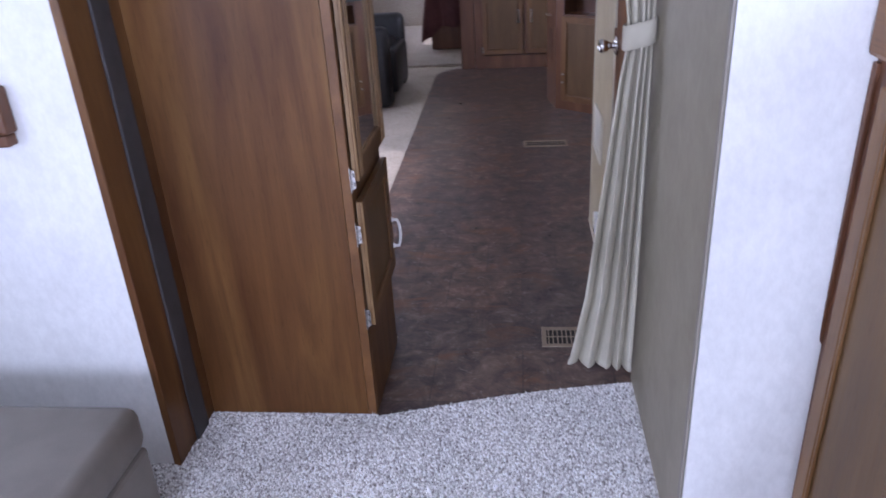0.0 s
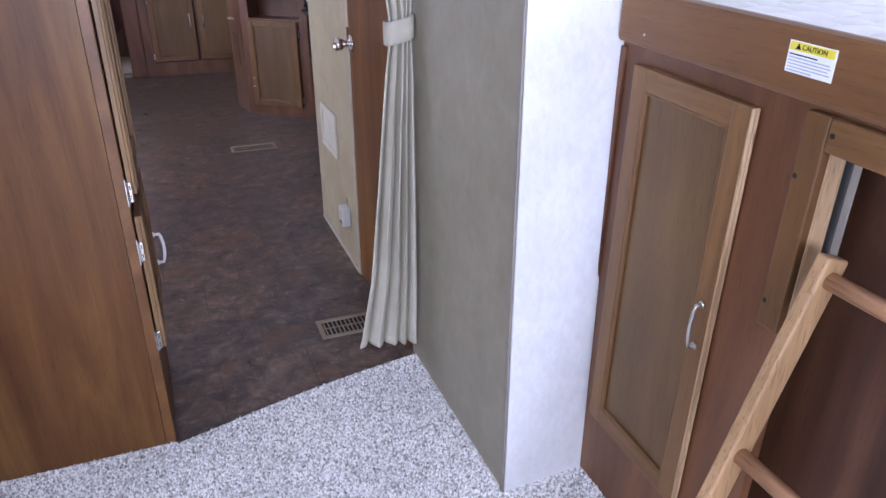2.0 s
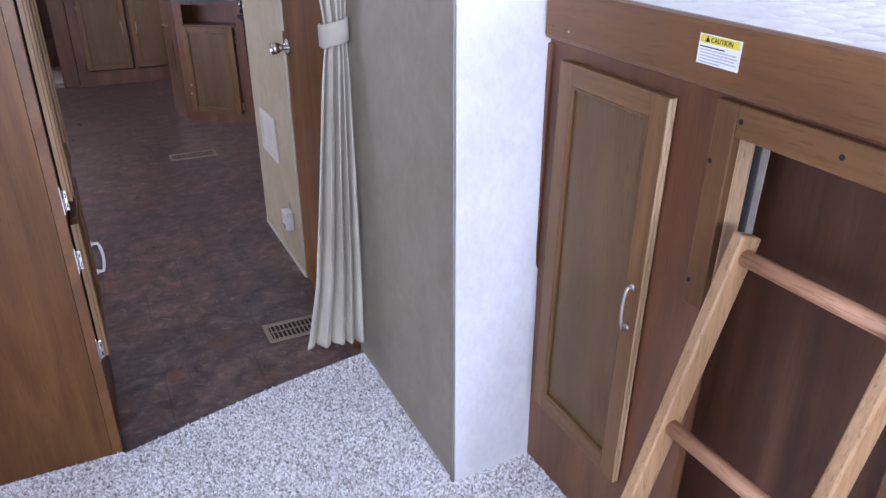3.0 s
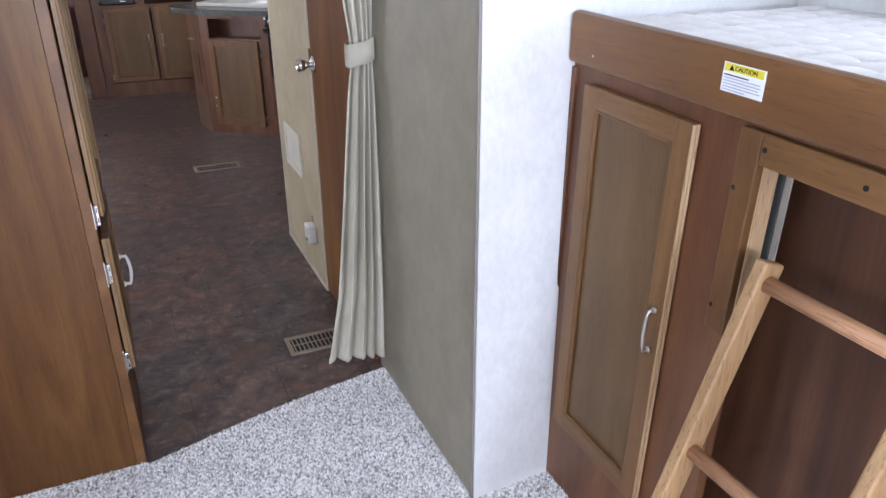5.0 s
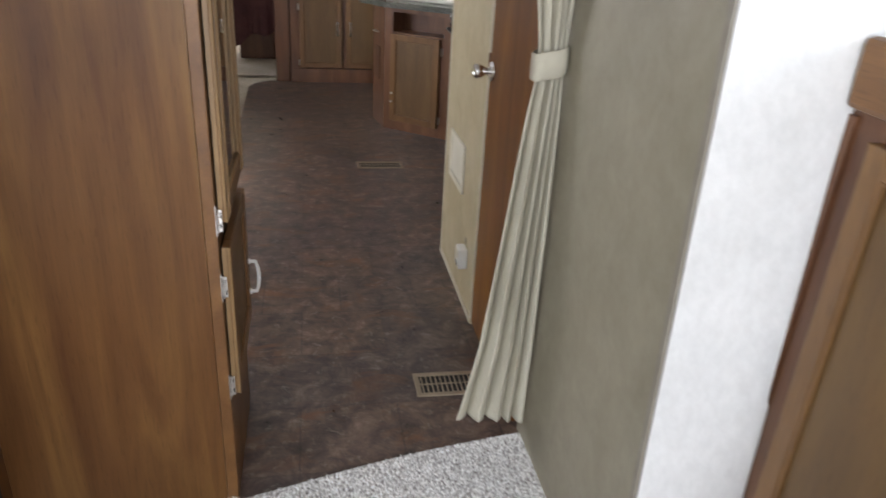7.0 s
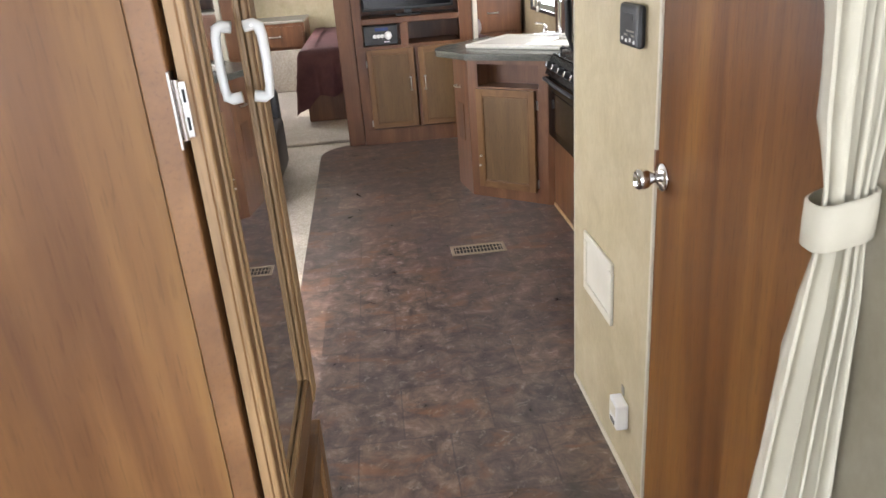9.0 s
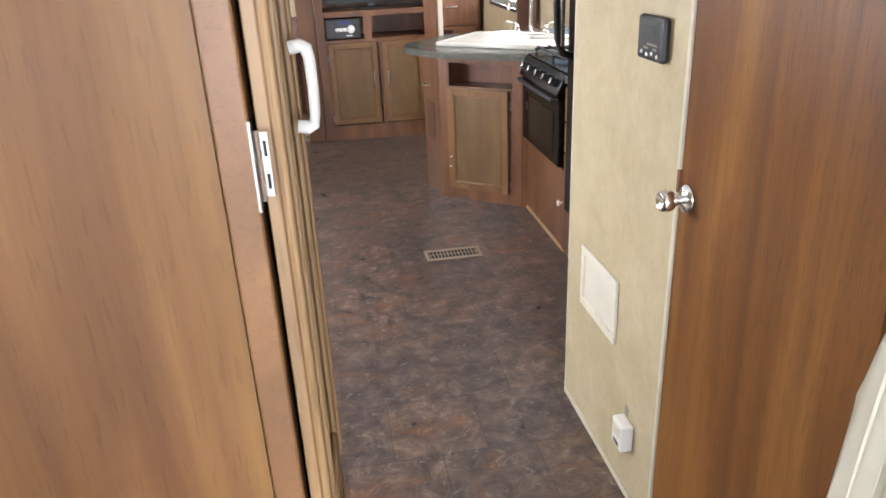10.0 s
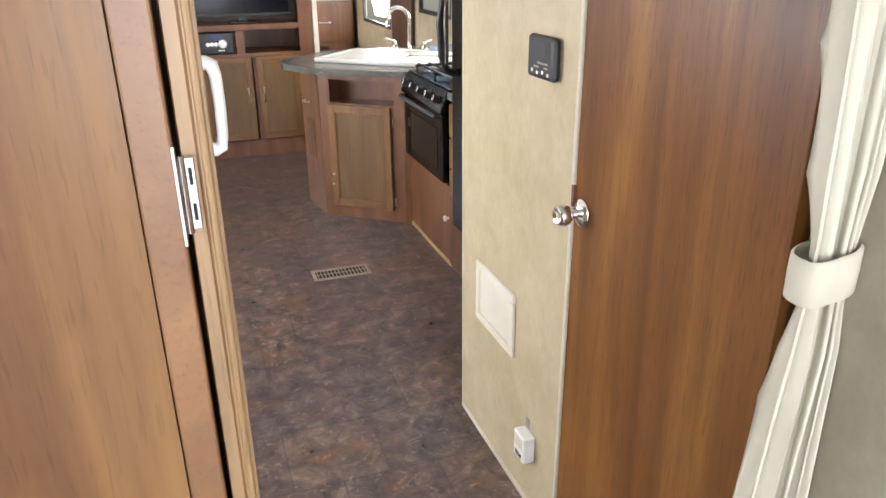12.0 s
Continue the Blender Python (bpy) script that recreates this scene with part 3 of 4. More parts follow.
mat = thing("mattress", (1.1, -1.1, 1.166), "white diamond-quilted bunk mattress without bedding", "mattress")
part("quilted_top", mattress_bm, M_MATT, mat, "", True)
part("side_band", boxes((0.755, 1.432, -2.253, -0.0125, 1.167, 1.225), bevel=0.012), M_MATT, mat)


def text_mesh(body, size, m, material, name, parent):
    curve = bpy.data.curves.new("lettering", "FONT")
    curve.body, curve.size, curve.extrude, curve.align_x, curve.align_y = body, size, 0.0003, "CENTER", "CENTER"
    temp = bpy.data.objects.new("lettering", curve)
    data = bpy.data.meshes.new_from_object(temp)
    bpy.data.objects.remove(temp)
    data.transform(m)
    data.transform(Matrix.Translation(-base_of(parent)))
    data.materials.append(material)
    ob = new(name, data)
    ob.parent = parent
    return ob


# caution sticker on the rail: it faces -x and reads from +y to -y
st = thing("caution_sticker", (RX - 0.001, -0.5215, 1.2170), "white and yellow caution sticker on the bunk rail", "sticker")
part("paper", boxes((RX - 0.0012, RX - 0.0002, -0.5680, -0.4755, 1.2170, 1.2645)), M_PAPER, st)
part("yellow_band", boxes((RX - 0.0022, RX - 0.0013, -0.5650, -0.4785, 1.2505, 1.2630)), M_YELLOW, st)
face = Matrix(((0, 0, -1, RX - 0.0028), (-1, 0, 0, -0.5275), (0, 1, 0, 1.2567), (0, 0, 0, 1)))
text_mesh("CAUTION", 0.0108, face, M_INK, "heading", st)
tri_bm = prism([(0.0052, -0.004), (-0.0052, -0.004), (0, 0.005)], -0.0003, 0.0003)
bmesh.ops.transform(tri_bm, matrix=Matrix(((0, 0, -1, RX - 0.0028), (-1, 0, 0, -0.4955), (0, 1, 0, 1.2567), (0, 0, 0, 1))), verts=tri_bm.verts[:])
part("warning_mark", tri_bm, M_INK, st)
for k in range(6):
    w = (0.055, 0.08, 0.083, 0.078, 0.083, 0.05)[k]
    part("print_line", boxes((RX - 0.002, RX - 0.0013, -0.4795 - w, -0.4795, 1.2455 - k * 0.0048 - 0.0018, 1.2455 - k * 0.0048)), M_INK if k == 0 else M_PINK, st)

# the whole bunk stands a little out of true
skew = Matrix.Translation((0, 0.008, 1.162)) @ Matrix.Rotation(0.03, 4, "X") @ Matrix.Diagonal((1, 0.965, 0.992, 1)) @ Matrix.Translation((0, 0, -1.17))
for ob in (bunk, mat, st):
    ob.matrix_world = skew @ Matrix.Translation(ob.location)

# ---- ladder ----
LT = math.atan(0.335)
ladder = thing("bunk_ladder", (0.414, -0.77, 0.006), "light wooden bunk ladder with round rungs leaning on the bunk", "ladder")
lean = Matrix.Translation((0.414, 0, 0.010)) @ Matrix.Rotation(LT, 4, "Y")
for y0 in (-0.624, -0.916):
    part("side_rail", boxes((-0.024, 0.022, y0, y0 + 0.024, 0.008, 0.985), bevel=0.004, m=lean), M_LADDER, ladder)
for d in (0.302, 0.6255, 0.949):
    a, b = lean @ Vector((0, -0.889, d)), lean @ Vector((0, -0.610, d))
    part("rung", rod(bmesh.new(), a, b, 0.0145, seg=18), M_RUNG, ladder, "", True)

# ---- wardrobe with mirror door ----
WY, WF = 0.525, -0.305         # its end panel, its face to the hall
WEND = 0.945
ward = thing("wardrobe", (-0.56, 0.75, 0.0), "tall brown wood wardrobe with mirrored upper door and lower door", "wardrobe")
part("end_panel", boxes((-0.837, WF - 0.0275, WY, WY + 0.02, 0.004, H - 0.004)), M_PANEL, ward)
part("corner_stile", boxes((WF - 0.0265, WF, WY - 0.0015, WY + 0.035, 0.004, H - 0.004), bevel=0.002), M_RAIL, ward)
part("face_frame", boxes((WF - 0.02, WF, WY + 0.0355, WEND, 0.004, 0.33), (WF - 0.02, WF, WY + 0.0355, WEND, 0.705, 0.785), (WF - 0.02, WF, WEND - 0.03, WEND, 0.331, 0.704), (WF - 0.02, WF, WEND - 0.03, WEND, 0.786, H - 0.004)), M_PANEL, ward)
part("back_panel", boxes((-0.84, -0.325, WEND - 0.03, WEND - 0.002, 0.004, H - 0.004)), M_CAB, ward)
# added black sheet behind the face frame paints the shade in the door gaps
part("gap_shade", boxes((-0.34, -0.33, WY + 0.02, WEND - 0.03, 0.004, H - 0.004)), M_HOLLOW_SHADE, ward)
DX = WF + 0.024                # outer face of the hall doors
mdoor = framed_door("mirror_door", ward, DX, WY + 0.012, WEND - 0.012, 0.775, 1.93, 0.02, 0.05, 1, M_OAK, M_OAKH, M_MIRROR, edge_mat=M_BEAD)
ldoor = framed_door("lower_door", ward, DX, WY + 0.012, WEND - 0.012, 0.325, 0.715, 0.02, 0.045, 1)
for d, z0, z1 in ((mdoor, 0.776, 1.929), (ldoor, 0.326, 0.714)):
    part("edge_face", boxes((DX - 0.0192, DX - 0.004, WY + 0.0106, WY + 0.0119, z0, z1), bevel=0.0004), M_BEAD, d, "pale flat door edge")
    part("edge_bead", rod(bmesh.new(), (DX - 0.0035, WY + 0.0122, z0), (DX - 0.0035, WY + 0.0122, z1), 0.0034, seg=10), M_BEAD, d, "rounded bead along the door edge")
    part("edge_groove", rod(bmesh.new(), (DX - 0.0085, WY + 0.0108, z0), (DX - 0.0085, WY + 0.0108, z1), 0.0012, seg=6), M_OAK, d)
for z in (0.352, 0.62, 0.782, 1.345):
    hg = part("hinge", boxes((WF - 0.0015, WF + 0.0012, WY - 0.003, WY + 0.012, z - 0.036, z + 0.036), bevel=0.0006), M_CHROME, ward, "chrome wrap hinge")
    part("hinge_plate", boxes((WF + 0.005, WF + 0.0125, WY + 0.0035, WY + 0.008, z - 0.026, z + 0.026), bevel=0.0008), M_CHROME, hg)
    part("knuckle", rod(bmesh.new(), (WF + 0.0035, WY + 0.003, z - 0.028), (WF + 0.0035, WY + 0.003, z + 0.028), 0.003, seg=10), M_CHROME, hg)
    for s in (-1, 1):
        part("screw_slot", boxes((WF + 0.0078, WF + 0.0102, WY + 0.0028, WY + 0.0036, z + s * 0.013 - 0.006, z + s * 0.013 + 0.006)), M_INK, hg)
# nickel handle; plain white colour replaces its bright reflections
bow_handle(ldoor, (DX - 0.001, 0.925, 0.402), (DX - 0.001, 0.925, 0.497), (0.026, 0, 0), 0.005, M_WPLAST, "nickel bow handle, coloured white for its glare")
# reeded ridges on the mirror door's stiles
for yy in (WEND - 0.059, WEND - 0.047, WEND - 0.035, WEND - 0.023, WY + 0.030, WY + 0.052):
    part("ridge", boxes((DX - 0.001, DX + 0.003, yy, yy + 0.007, 0.78, 1.925), bevel=0.0012), M_BEAD, mdoor, "pale reeded ridge")
# nickel pull on the mirror door, white colour standing in for window glare
PZ0, PZ1, PY = 1.303, 1.392, 0.83
wp = part("pull", tube([(DX - 0.001, PY, PZ0), (DX + 0.012, PY, PZ0 - 0.002), (DX + 0.018, PY, PZ0 + 0.001), (DX + 0.0205, PY, PZ0 + 0.012), (DX + 0.0215, PY, (PZ0 + PZ1) / 2), (DX + 0.0205, PY, PZ1 - 0.012), (DX + 0.018, PY, PZ1 - 0.001), (DX + 0.012, PY, PZ1 + 0.002), (DX - 0.001, PY, PZ1)], 0.006, 10, 1.3), M_WPLAST, mdoor, "nickel bow pull, coloured white for its glare", True)
# dark trim beside the wardrobe
trim = thing("wardrobe_side_trim", (-0.83, 0.39, 0.006), "brown wood post with a dark grey seal strip", "trim post")
part("post", boxes((-0.860, -0.838, 0.275, 0.535, 0.006, H - 0.004), bevel=0.003), M_PANEL, trim)
part("seal_strip", boxes((-0.8375, -0.829, 0.385, 0.465, 0.008, H - 0.006), bevel=0.003), M_SEAL, trim, "dark grey seal strip")

# ---- bench and wall bracket ----
bench = thing("storage_bench", (-1.1, -0.2, 0.006), "taupe upholstered box bench against the white wall", "bench")
part("cushion", boxes((-1.46, -0.745, -0.62, 0.03, 0.30, 0.42), bevel=0.03), M_TAUPE, bench, "", True)
part("body", boxes((-1.455, -0.752, -0.615, 0.025, 0.006, 0.298), bevel=0.012), M_TAUPE, bench)
br = thing("wall_bracket", (-1.1, 0.26, 1.0), "small brown wood block fixed to the white wall", "bracket")
part("block", boxes((-1.25, -1.02, 0.235, 0.2795, 1.01, 1.12), bevel=0.008), M_CAB, br)
part("lip", boxes((-1.25, -1.03, 0.242, 0.2795, 0.98, 1.008), bevel=0.005), M_CAB, br)

# ---- bathroom door ----
bd = thing("door_1", (WX, 1.05, 0.0), "closed smooth brown wood bathroom door with a nickel knob", "door")
bd["kind"] = "structure"
part("door_leaf", boxes((WX + 0.001, WX + 0.034, 0.752, 1.361, 0.012, 1.925), bevel=0.002), M_DOOR, bd)
part("head_jamb", boxes((WX + 0.002, WX + 0.03, 0.746, 1.362, 1.926, 1.93)), M_TRIM, bd)
turn = pose(WX, 1.325, 0.967, 0, -90, 0)
knob = part("knob", lathe([(0.011, 0.0), (0.011, 0.022), (0.014, 0.028), (0.021, 0.036), (0.0245, 0.046), (0.0235, 0.056), (0.019, 0.062), (0.017, 0.0625), (0.015, 0.058), (0.004, 0.0575)], turn), M_CHROME, bd, "round polished nickel knob", True)
part("rose", lathe([(0.032, 0.0), (0.032, 0.003), (0.029, 0.007), (0.018, 0.010), (0.013, 0.014)], turn), M_CHROME, knob, "", True)
part("strike_plate", boxes((WX - 0.006, WX + 0.003, 1.356, 1.368, 0.97, 1.02), bevel=0.001), M_CAB, bd)

# ---- wall fittings ----
th = thing("thermostat", (WX, 1.536, 1.224), "black plastic wall control panel with small buttons", "thermostat")
part("case", boxes((WX - 0.022, WX - 0.0005, 1.453, 1.582, 1.226, 1.322), bevel=0.0095), M_BLACKM, th)
part("display", boxes((WX - 0.0228, WX - 0.0215, 1.485, 1.545, 1.284, 1.302)), M_BLACKM, th)
for y0, w, z in ((1.475, 0.052, 1.2605), (1.475, 0.02, 1.2515), (1.519, 0.024, 1.2515)):
    part("print_bar", boxes((WX - 0.0225, WX - 0.0216, y0, y0 + w, z, z + 0.0045)), M_CORNER, th)
for k in range(4):
    part("button", lathe([(0.0045, 0), (0.0045, 0.002), (0.003, 0.003), (0.001, 0.003)], pose(WX - 0.0215, 1.473 + k * 0.026, 1.2405 + 0.0035 * (k % 2), 0, -90, 0), 10), M_WPLAST, th, "white button")

ac = thing("access_panel", (WX, 1.785, 0.43), "cream plastic access hatch in the wall", "access panel")
A0, A1, B0, B1 = 1.642, 1.918, 0.424, 0.620
part("frame", boxes((WX - 0.010, WX - 0.0004, A0, A1, B0, B0 + 0.026), (WX - 0.010, WX - 0.0004, A0, A1, B1 - 0.026, B1), (WX - 0.010, WX - 0.0004, A0, A0 + 0.026, B0 + 0.0265, B1 - 0.0265), (WX - 0.010, WX - 0.0004, A1 - 0.026, A1, B0 + 0.0265, B1 - 0.0265), bevel=0.003), M_CRPLAST, ac)
part("lid", boxes((WX - 0.006, WX - 0.0006, A0 + 0.028, A1 - 0.028, B0 + 0.028, B1 - 0.028), bevel=0.0015), M_CRPLAST, ac)

ou = thing("plug_in_detector", (WX, 1.52, 0.20), "white plastic gas detector plugged low into the wall", "detector")
part("body", boxes((WX - 0.036, WX - 0.0005, 1.490, 1.556, 0.172, 0.255), bevel=0.005), M_WPLAST, ou)
part("face_plate", boxes((WX - 0.0385, WX - 0.0355, 1.50, 1.546, 0.214, 0.246), bevel=0.001), M_CRPLAST, ou)
part("slot", boxes((WX - 0.0372, WX - 0.0358, 1.505, 1.541, 0.19, 0.194)), M_INK, ou)
part("slot", boxes((WX - 0.0372, WX - 0.0358, 1.505, 1.541, 0.182, 0.186)), M_INK, ou)
single("wall_plate", boxes((WX - 0.002, WX - 0.0003, 1.53, 1.552, 0.258, 0.286), bevel=0.0006), M_CORNER, "small grey-brown patch plate on the cream wall", "wall plate")


# ---- floor vents ----
def floor_vent(x0, x1, y0, y1, label):
    v = thing("floor_vent", ((x0 + x1) / 2, (y0 + y1) / 2, 0.0), label, "floor vent", "floor vents")
    f = 0.017
    part("frame", boxes((x0, x1, y0, y0 + f, 0.0005, 0.006), (x0, x1, y1 - f, y1, 0.0005, 0.006), (x0, x0 + f, y0 + f, y1 - f, 0.0005, 0.006), (x1 - f, x1, y0 + f, y1 - f, 0.0005, 0.006), bevel=0.0015), M_VENT, v)
    # thin black sheet on the floor paints the darkness below the slats
    part("duct_shade", boxes((x0 + f, x1 - f, y0 + f, y1 - f, 0.0005, 0.0012)), M_HOLLOW_SHADE, v)
    n = 14
    for k in range(n):
        x = x0 + f + (x1 - x0 - 2 * f) * (k + 0.5) / n
        part("slat", boxes((x - 0.0022, x + 0.0022, y0 + f, y1 - f, 0.0014, 0.0036)), M_VENT, v)
    part("slat", boxes((x0 + f, x1 - f, (y0 + y1) / 2 - 0.003, (y0 + y1) / 2 + 0.003, 0.0038, 0.0046)), M_VENT, v)
    return v


floor_vent(0.219, 0.478, 0.917, 1.047, "brown metal floor vent beside the curtain")
floor_vent(0.172, 0.458, 3.27, 3.395, "brown metal floor vent in the hall floor")


# ---- curtain ----
def curtain():
    c = thing("curtain", (0.43, 0.66, 1.9), "cream pleated privacy curtain gathered in a cloth tie-back", "curtain")
    rows = [(1.93, 0.372, 0.490, 0.668, 0.034), (1.55, 0.386, 0.490, 0.667, 0.032), (1.25, 0.404, 0.490, 0.665, 0.026), (1.15, 0.420, 0.487, 0.663, 0.016), (1.075, 0.420, 0.487, 0.663, 0.016),
            (1.0, 0.406, 0.487, 0.664, 0.026), (0.7, 0.372, 0.487, 0.668, 0.036), (0.35, 0.335, 0.487, 0.674, 0.034), (0.09, 0.288, 0.486, 0.678, 0.026)]
    zs = [r[0] for r in rows][::-1]
    at = lambda z, k: float(np.interp(z, zs, [r[k] for r in rows][::-1]))
    def hang(s, z):
        """A point of the cloth: flat panels with narrow deep valleys between them."""
        x0, x1, y, amp = (at(z, k) for k in (1, 2, 3, 4))
        warp = s ** 1.25 + s * (1 - s) * (0.16 * math.sin(7 * s + 1.3 * z) + 0.04 * math.sin(17 * s + 3 * z))
        ph = math.pi * (0.42 + 4.3 * warp)
        flat = 2 * abs(math.sin(ph)) ** 0.36 - 1
        x = x0 + (x1 - x0) * s + 0.005 * math.sin(math.pi * s) * math.sin(2 * ph + 0.8 * math.sin(z * 3))
        yy = y - amp * flat + 0.010 * noise.noise((s * 4, z * 1.6, 0)) + 0.002 * noise.noise((s * 9, z * 4, 2))
        return min(x, 0.494), yy

    def drop(s, z):
        """The hem hangs lower towards the partition."""
        return 0.026 * s * max(0.0, 1 - max(0.0, z - 0.14) / 0.4)

    bm = bmesh.new()
    nu, nz = 220, 150
    sheet = []
    for j in range(nz + 1):
        z = 0.112 + (1.93 - 0.112) * j / nz
        sheet.append([bm.verts.new((*hang(i / nu, z), z - drop(i / nu, z))) for i in range(nu + 1)])
    for a, b in zip(sheet, sheet[1:]):
        for i in range(nu):
            bm.faces.new((a[i], a[i + 1], b[i + 1], b[i]))
    cloth = part("cloth", bm, M_CLOTH, c, "", True)
    bm = bmesh.new()
    rows_ = []
    for z, o in ((0.1105, 0.0012), (0.1105, 0.0032), (0.120, 0.0042), (0.134, 0.0038), (0.1385, 0.0014)):
        line = []
        for i in range(nu + 1):
            x, y = hang(i / nu, max(z, 0.112))
            line.append(bm.verts.new((x - (o if i < 2 else 0), y - o, z - drop(i / nu, z))))
        rows_.append(line)
    for a, b in zip(rows_, rows_[1:]):
        for i in range(nu):
            bm.faces.new((a[i], a[i + 1], b[i + 1], b[i]))
    part("hem", bm, M_CLOTH, c, "stitched hem", True)
    thick = cloth.modifiers.new("thickness", "SOLIDIFY")
    thick.thickness = 0.0016
    # tie-back band
    bm = bmesh.new()
    rings = []
    n = 40
    for z, k in ((1.080, 0.0), (1.083, 0.004), (1.112, 0.0045), (1.141, 0.004), (1.144, 0.0)):
        ring = []
        for i in range(n):
            a = math.tau * i / n
            sx = 0.453 + (0.0375 + k) * math.copysign(abs(math.cos(a)) ** 0.7, math.cos(a))
            sy = 0.663 + (0.0285 + k) * math.copysign(abs(math.sin(a)) ** 0.7, math.sin(a))
            ring.append(bm.verts.new((sx, sy, z + 0.010 * math.cos(a))))
        rings.append(ring)
    for a, b in zip(rings, rings[1:]):
        for i in range(n):
            bm.faces.new((a[i], a[(i + 1) % n], b[(i + 1) % n], b[i]))
    bmesh.ops.recalc_face_normals(bm, faces=bm.faces[:])
    part("tie_back", bm, M_CLOTH, c, "cream cloth tie-back band", True)
    part("track", boxes((-0.28, 0.495, 0.68, 0.70, 1.945, 1.96)), M_WPLAST, c)
    return c


curtain()

# ---- kitchen ----
# angled sink cabinet
SX_RANGE = 0.835
PA, PB = Vector((0.421, 4.245)), Vector((0.829, 3.903))
along = (PB - PA).normalized()
out = Vector((along.y, -along.x))           # towards the hall
ang = math.atan2(along.y, along.x)
# local frame: x is depth (front at 0, inward positive), y runs from PB to PA
LOC = Matrix(((-out.x, -along.x, 0, PB.x), (-out.y, -along.y, 0, PB.y), (0, 0, 1, 0), (0, 0, 0, 1)))
FL = (PB - PA).length
sc = thing("sink_cabinet", (0.7, 4.2, 0.0), "angled brown kitchen cabinet with door and open slot", "cabinet")
part("body", boxes((0.001, 0.02, 0.0, FL, 0.0, 0.69), (0.001, 0.02, 0.0, FL, 0.822, 0.852), (0.001, 0.02, 0.0, 0.055, 0.69, 0.822), (0.001, 0.02, FL - 0.07, FL, 0.69, 0.822), m=LOC), M_CAB, sc)
part("slot_box", boxes((0.02, 0.16, 0.055, FL - 0.07, 0.685, 0.69), (0.02, 0.16, 0.055, FL - 0.07, 0.822, 0.83), (0.15, 0.16, 0.055, FL - 0.07, 0.69, 0.822), (0.0205, 0.15, 0.049, 0.055, 0.69, 0.822), (0.0205, 0.15, FL - 0.07, FL - 0.064, 0.69, 0.822), m=LOC), M_CAB, sc)
sdoor = framed_door("door", sc, -0.02, 0.075, 0.47, 0.07, 0.68, 0.02, 0.042, -1, M_OAK, M_OAKX, M_INSET, m=LOC)
part("end_panel", boxes((0.002, 0.02, -0.002, 0.0, 0, 0.852), m=LOC), M_CAB, sc)
part("filler", prism([(PB.x + 0.002, PB.y - 0.001), (SX_RANGE + 0.031, 3.886), (SX_RANGE + 0.08, 3.95), (PB.x + 0.04, PB.y + 0.06)], 0.0, 0.851), M_CAB, sc)
E0 = Vector((0.37, 4.55))
part("return", prism([(PA.x - 0.001, PA.y), (E0.x, E0.y), (0.42, 4.9), (0.5, 4.9), (0.46, 4.64), (PA.x + 0.02, PA.y + 0.03)], 0.0, 0.852), M_CAB, sc)
for yy, zz in ((0.447, 0.27), (0.452, 0.21)):
    p = LOC @ Vector((-0.021, yy, zz))
    q = LOC @ Vector((-0.034, yy, zz))
    part("bolt", rod(bmesh.new(), p, q, 0.006, 0.007, 10), M_NICKEL, sdoor)
for zz in (0.13, 0.6):
    a, b = LOC @ Vector((-0.022, 0.054, zz - 0.025)), LOC @ Vector((-0.022, 0.054, zz + 0.025))
    part("hinge", rod(bmesh.new(), a, b, 0.005, seg=8), M_NICKEL, sdoor)
d1 = Vector((E0.x - PA.x, E0.y - PA.y)).normalized()
nrm = Vector((-d1.y, d1.x))
if nrm.x > 0:
    nrm = -nrm
hp = PA.lerp(E0, 0.55)
bow_handle(sc, (hp.x, hp.y, 0.66), (hp.x + d1.x * 0.07, hp.y + d1.y * 0.07, 0.66), (nrm.x * 0.025, nrm.y * 0.025, 0), 0.005)
part("vent_grille", boxes((-0.004, 0.0, 0.0, 0.13, 0.33, 0.56), m=Matrix(((nrm.x * -1, d1.x, 0, PA.lerp(E0, 0.35).x), (nrm.y * -1, d1.y, 0, PA.lerp(E0, 0.35).y), (0, 0, 1, 0), (0, 0, 0, 1)))), M_BOX, sc)

top = thing("sink_worktop", (0.9, 4.3, 0.852), "dark speckled laminate worktop with a rounded peninsula end", "worktop")
outline = [(1.74, 3.882), (0.835, 3.87), (0.40, 4.175)]
cx, cy = 0.49, 4.50
outline += [(cx + 0.235 * math.cos(a), cy + 0.24 * math.sin(a)) for a in np.linspace(math.radians(222), math.radians(110), 12)]
outline += [(0.6, 4.95), (1.74, 4.95)]
part("slab", prism(outline[::-1], 0.852, 0.888, 0.006), M_GRANITE, top)
# sink
SA = math.atan2(-0.35, 0.4)
SM = Matrix.Translation((0.92, 4.34, 0.888)) @ Matrix.Rotation(SA, 4, "Z")
sk = thing("kitchen_sink", (0.92, 4.34, 0.888), "white double-bowl drop-in kitchen sink", "sink")
part("rim", boxes((-0.42, 0.42, -0.25, -0.205, 0.0, 0.026), (-0.42, 0.42, 0.155, 0.25, 0.0, 0.026), (-0.42, -0.375, -0.2048, 0.1548, 0.0, 0.026), (0.375, 0.42, -0.2048, 0.1548, 0.0, 0.026), (-0.02, 0.02, -0.2048, 0.1548, 0.0, 0.022), bevel=0.008, m=SM), M_SINK, sk, "", True)
part("cover", boxes((-0.374, -0.0205, -0.204, 0.154, 0.004, 0.024), bevel=0.004, m=SM), M_SINK, sk, "white sink cover board")
part("bowl", boxes((0.021, 0.374, -0.204, 0.154, 0.001, 0.005), m=SM), M_SINK, sk)
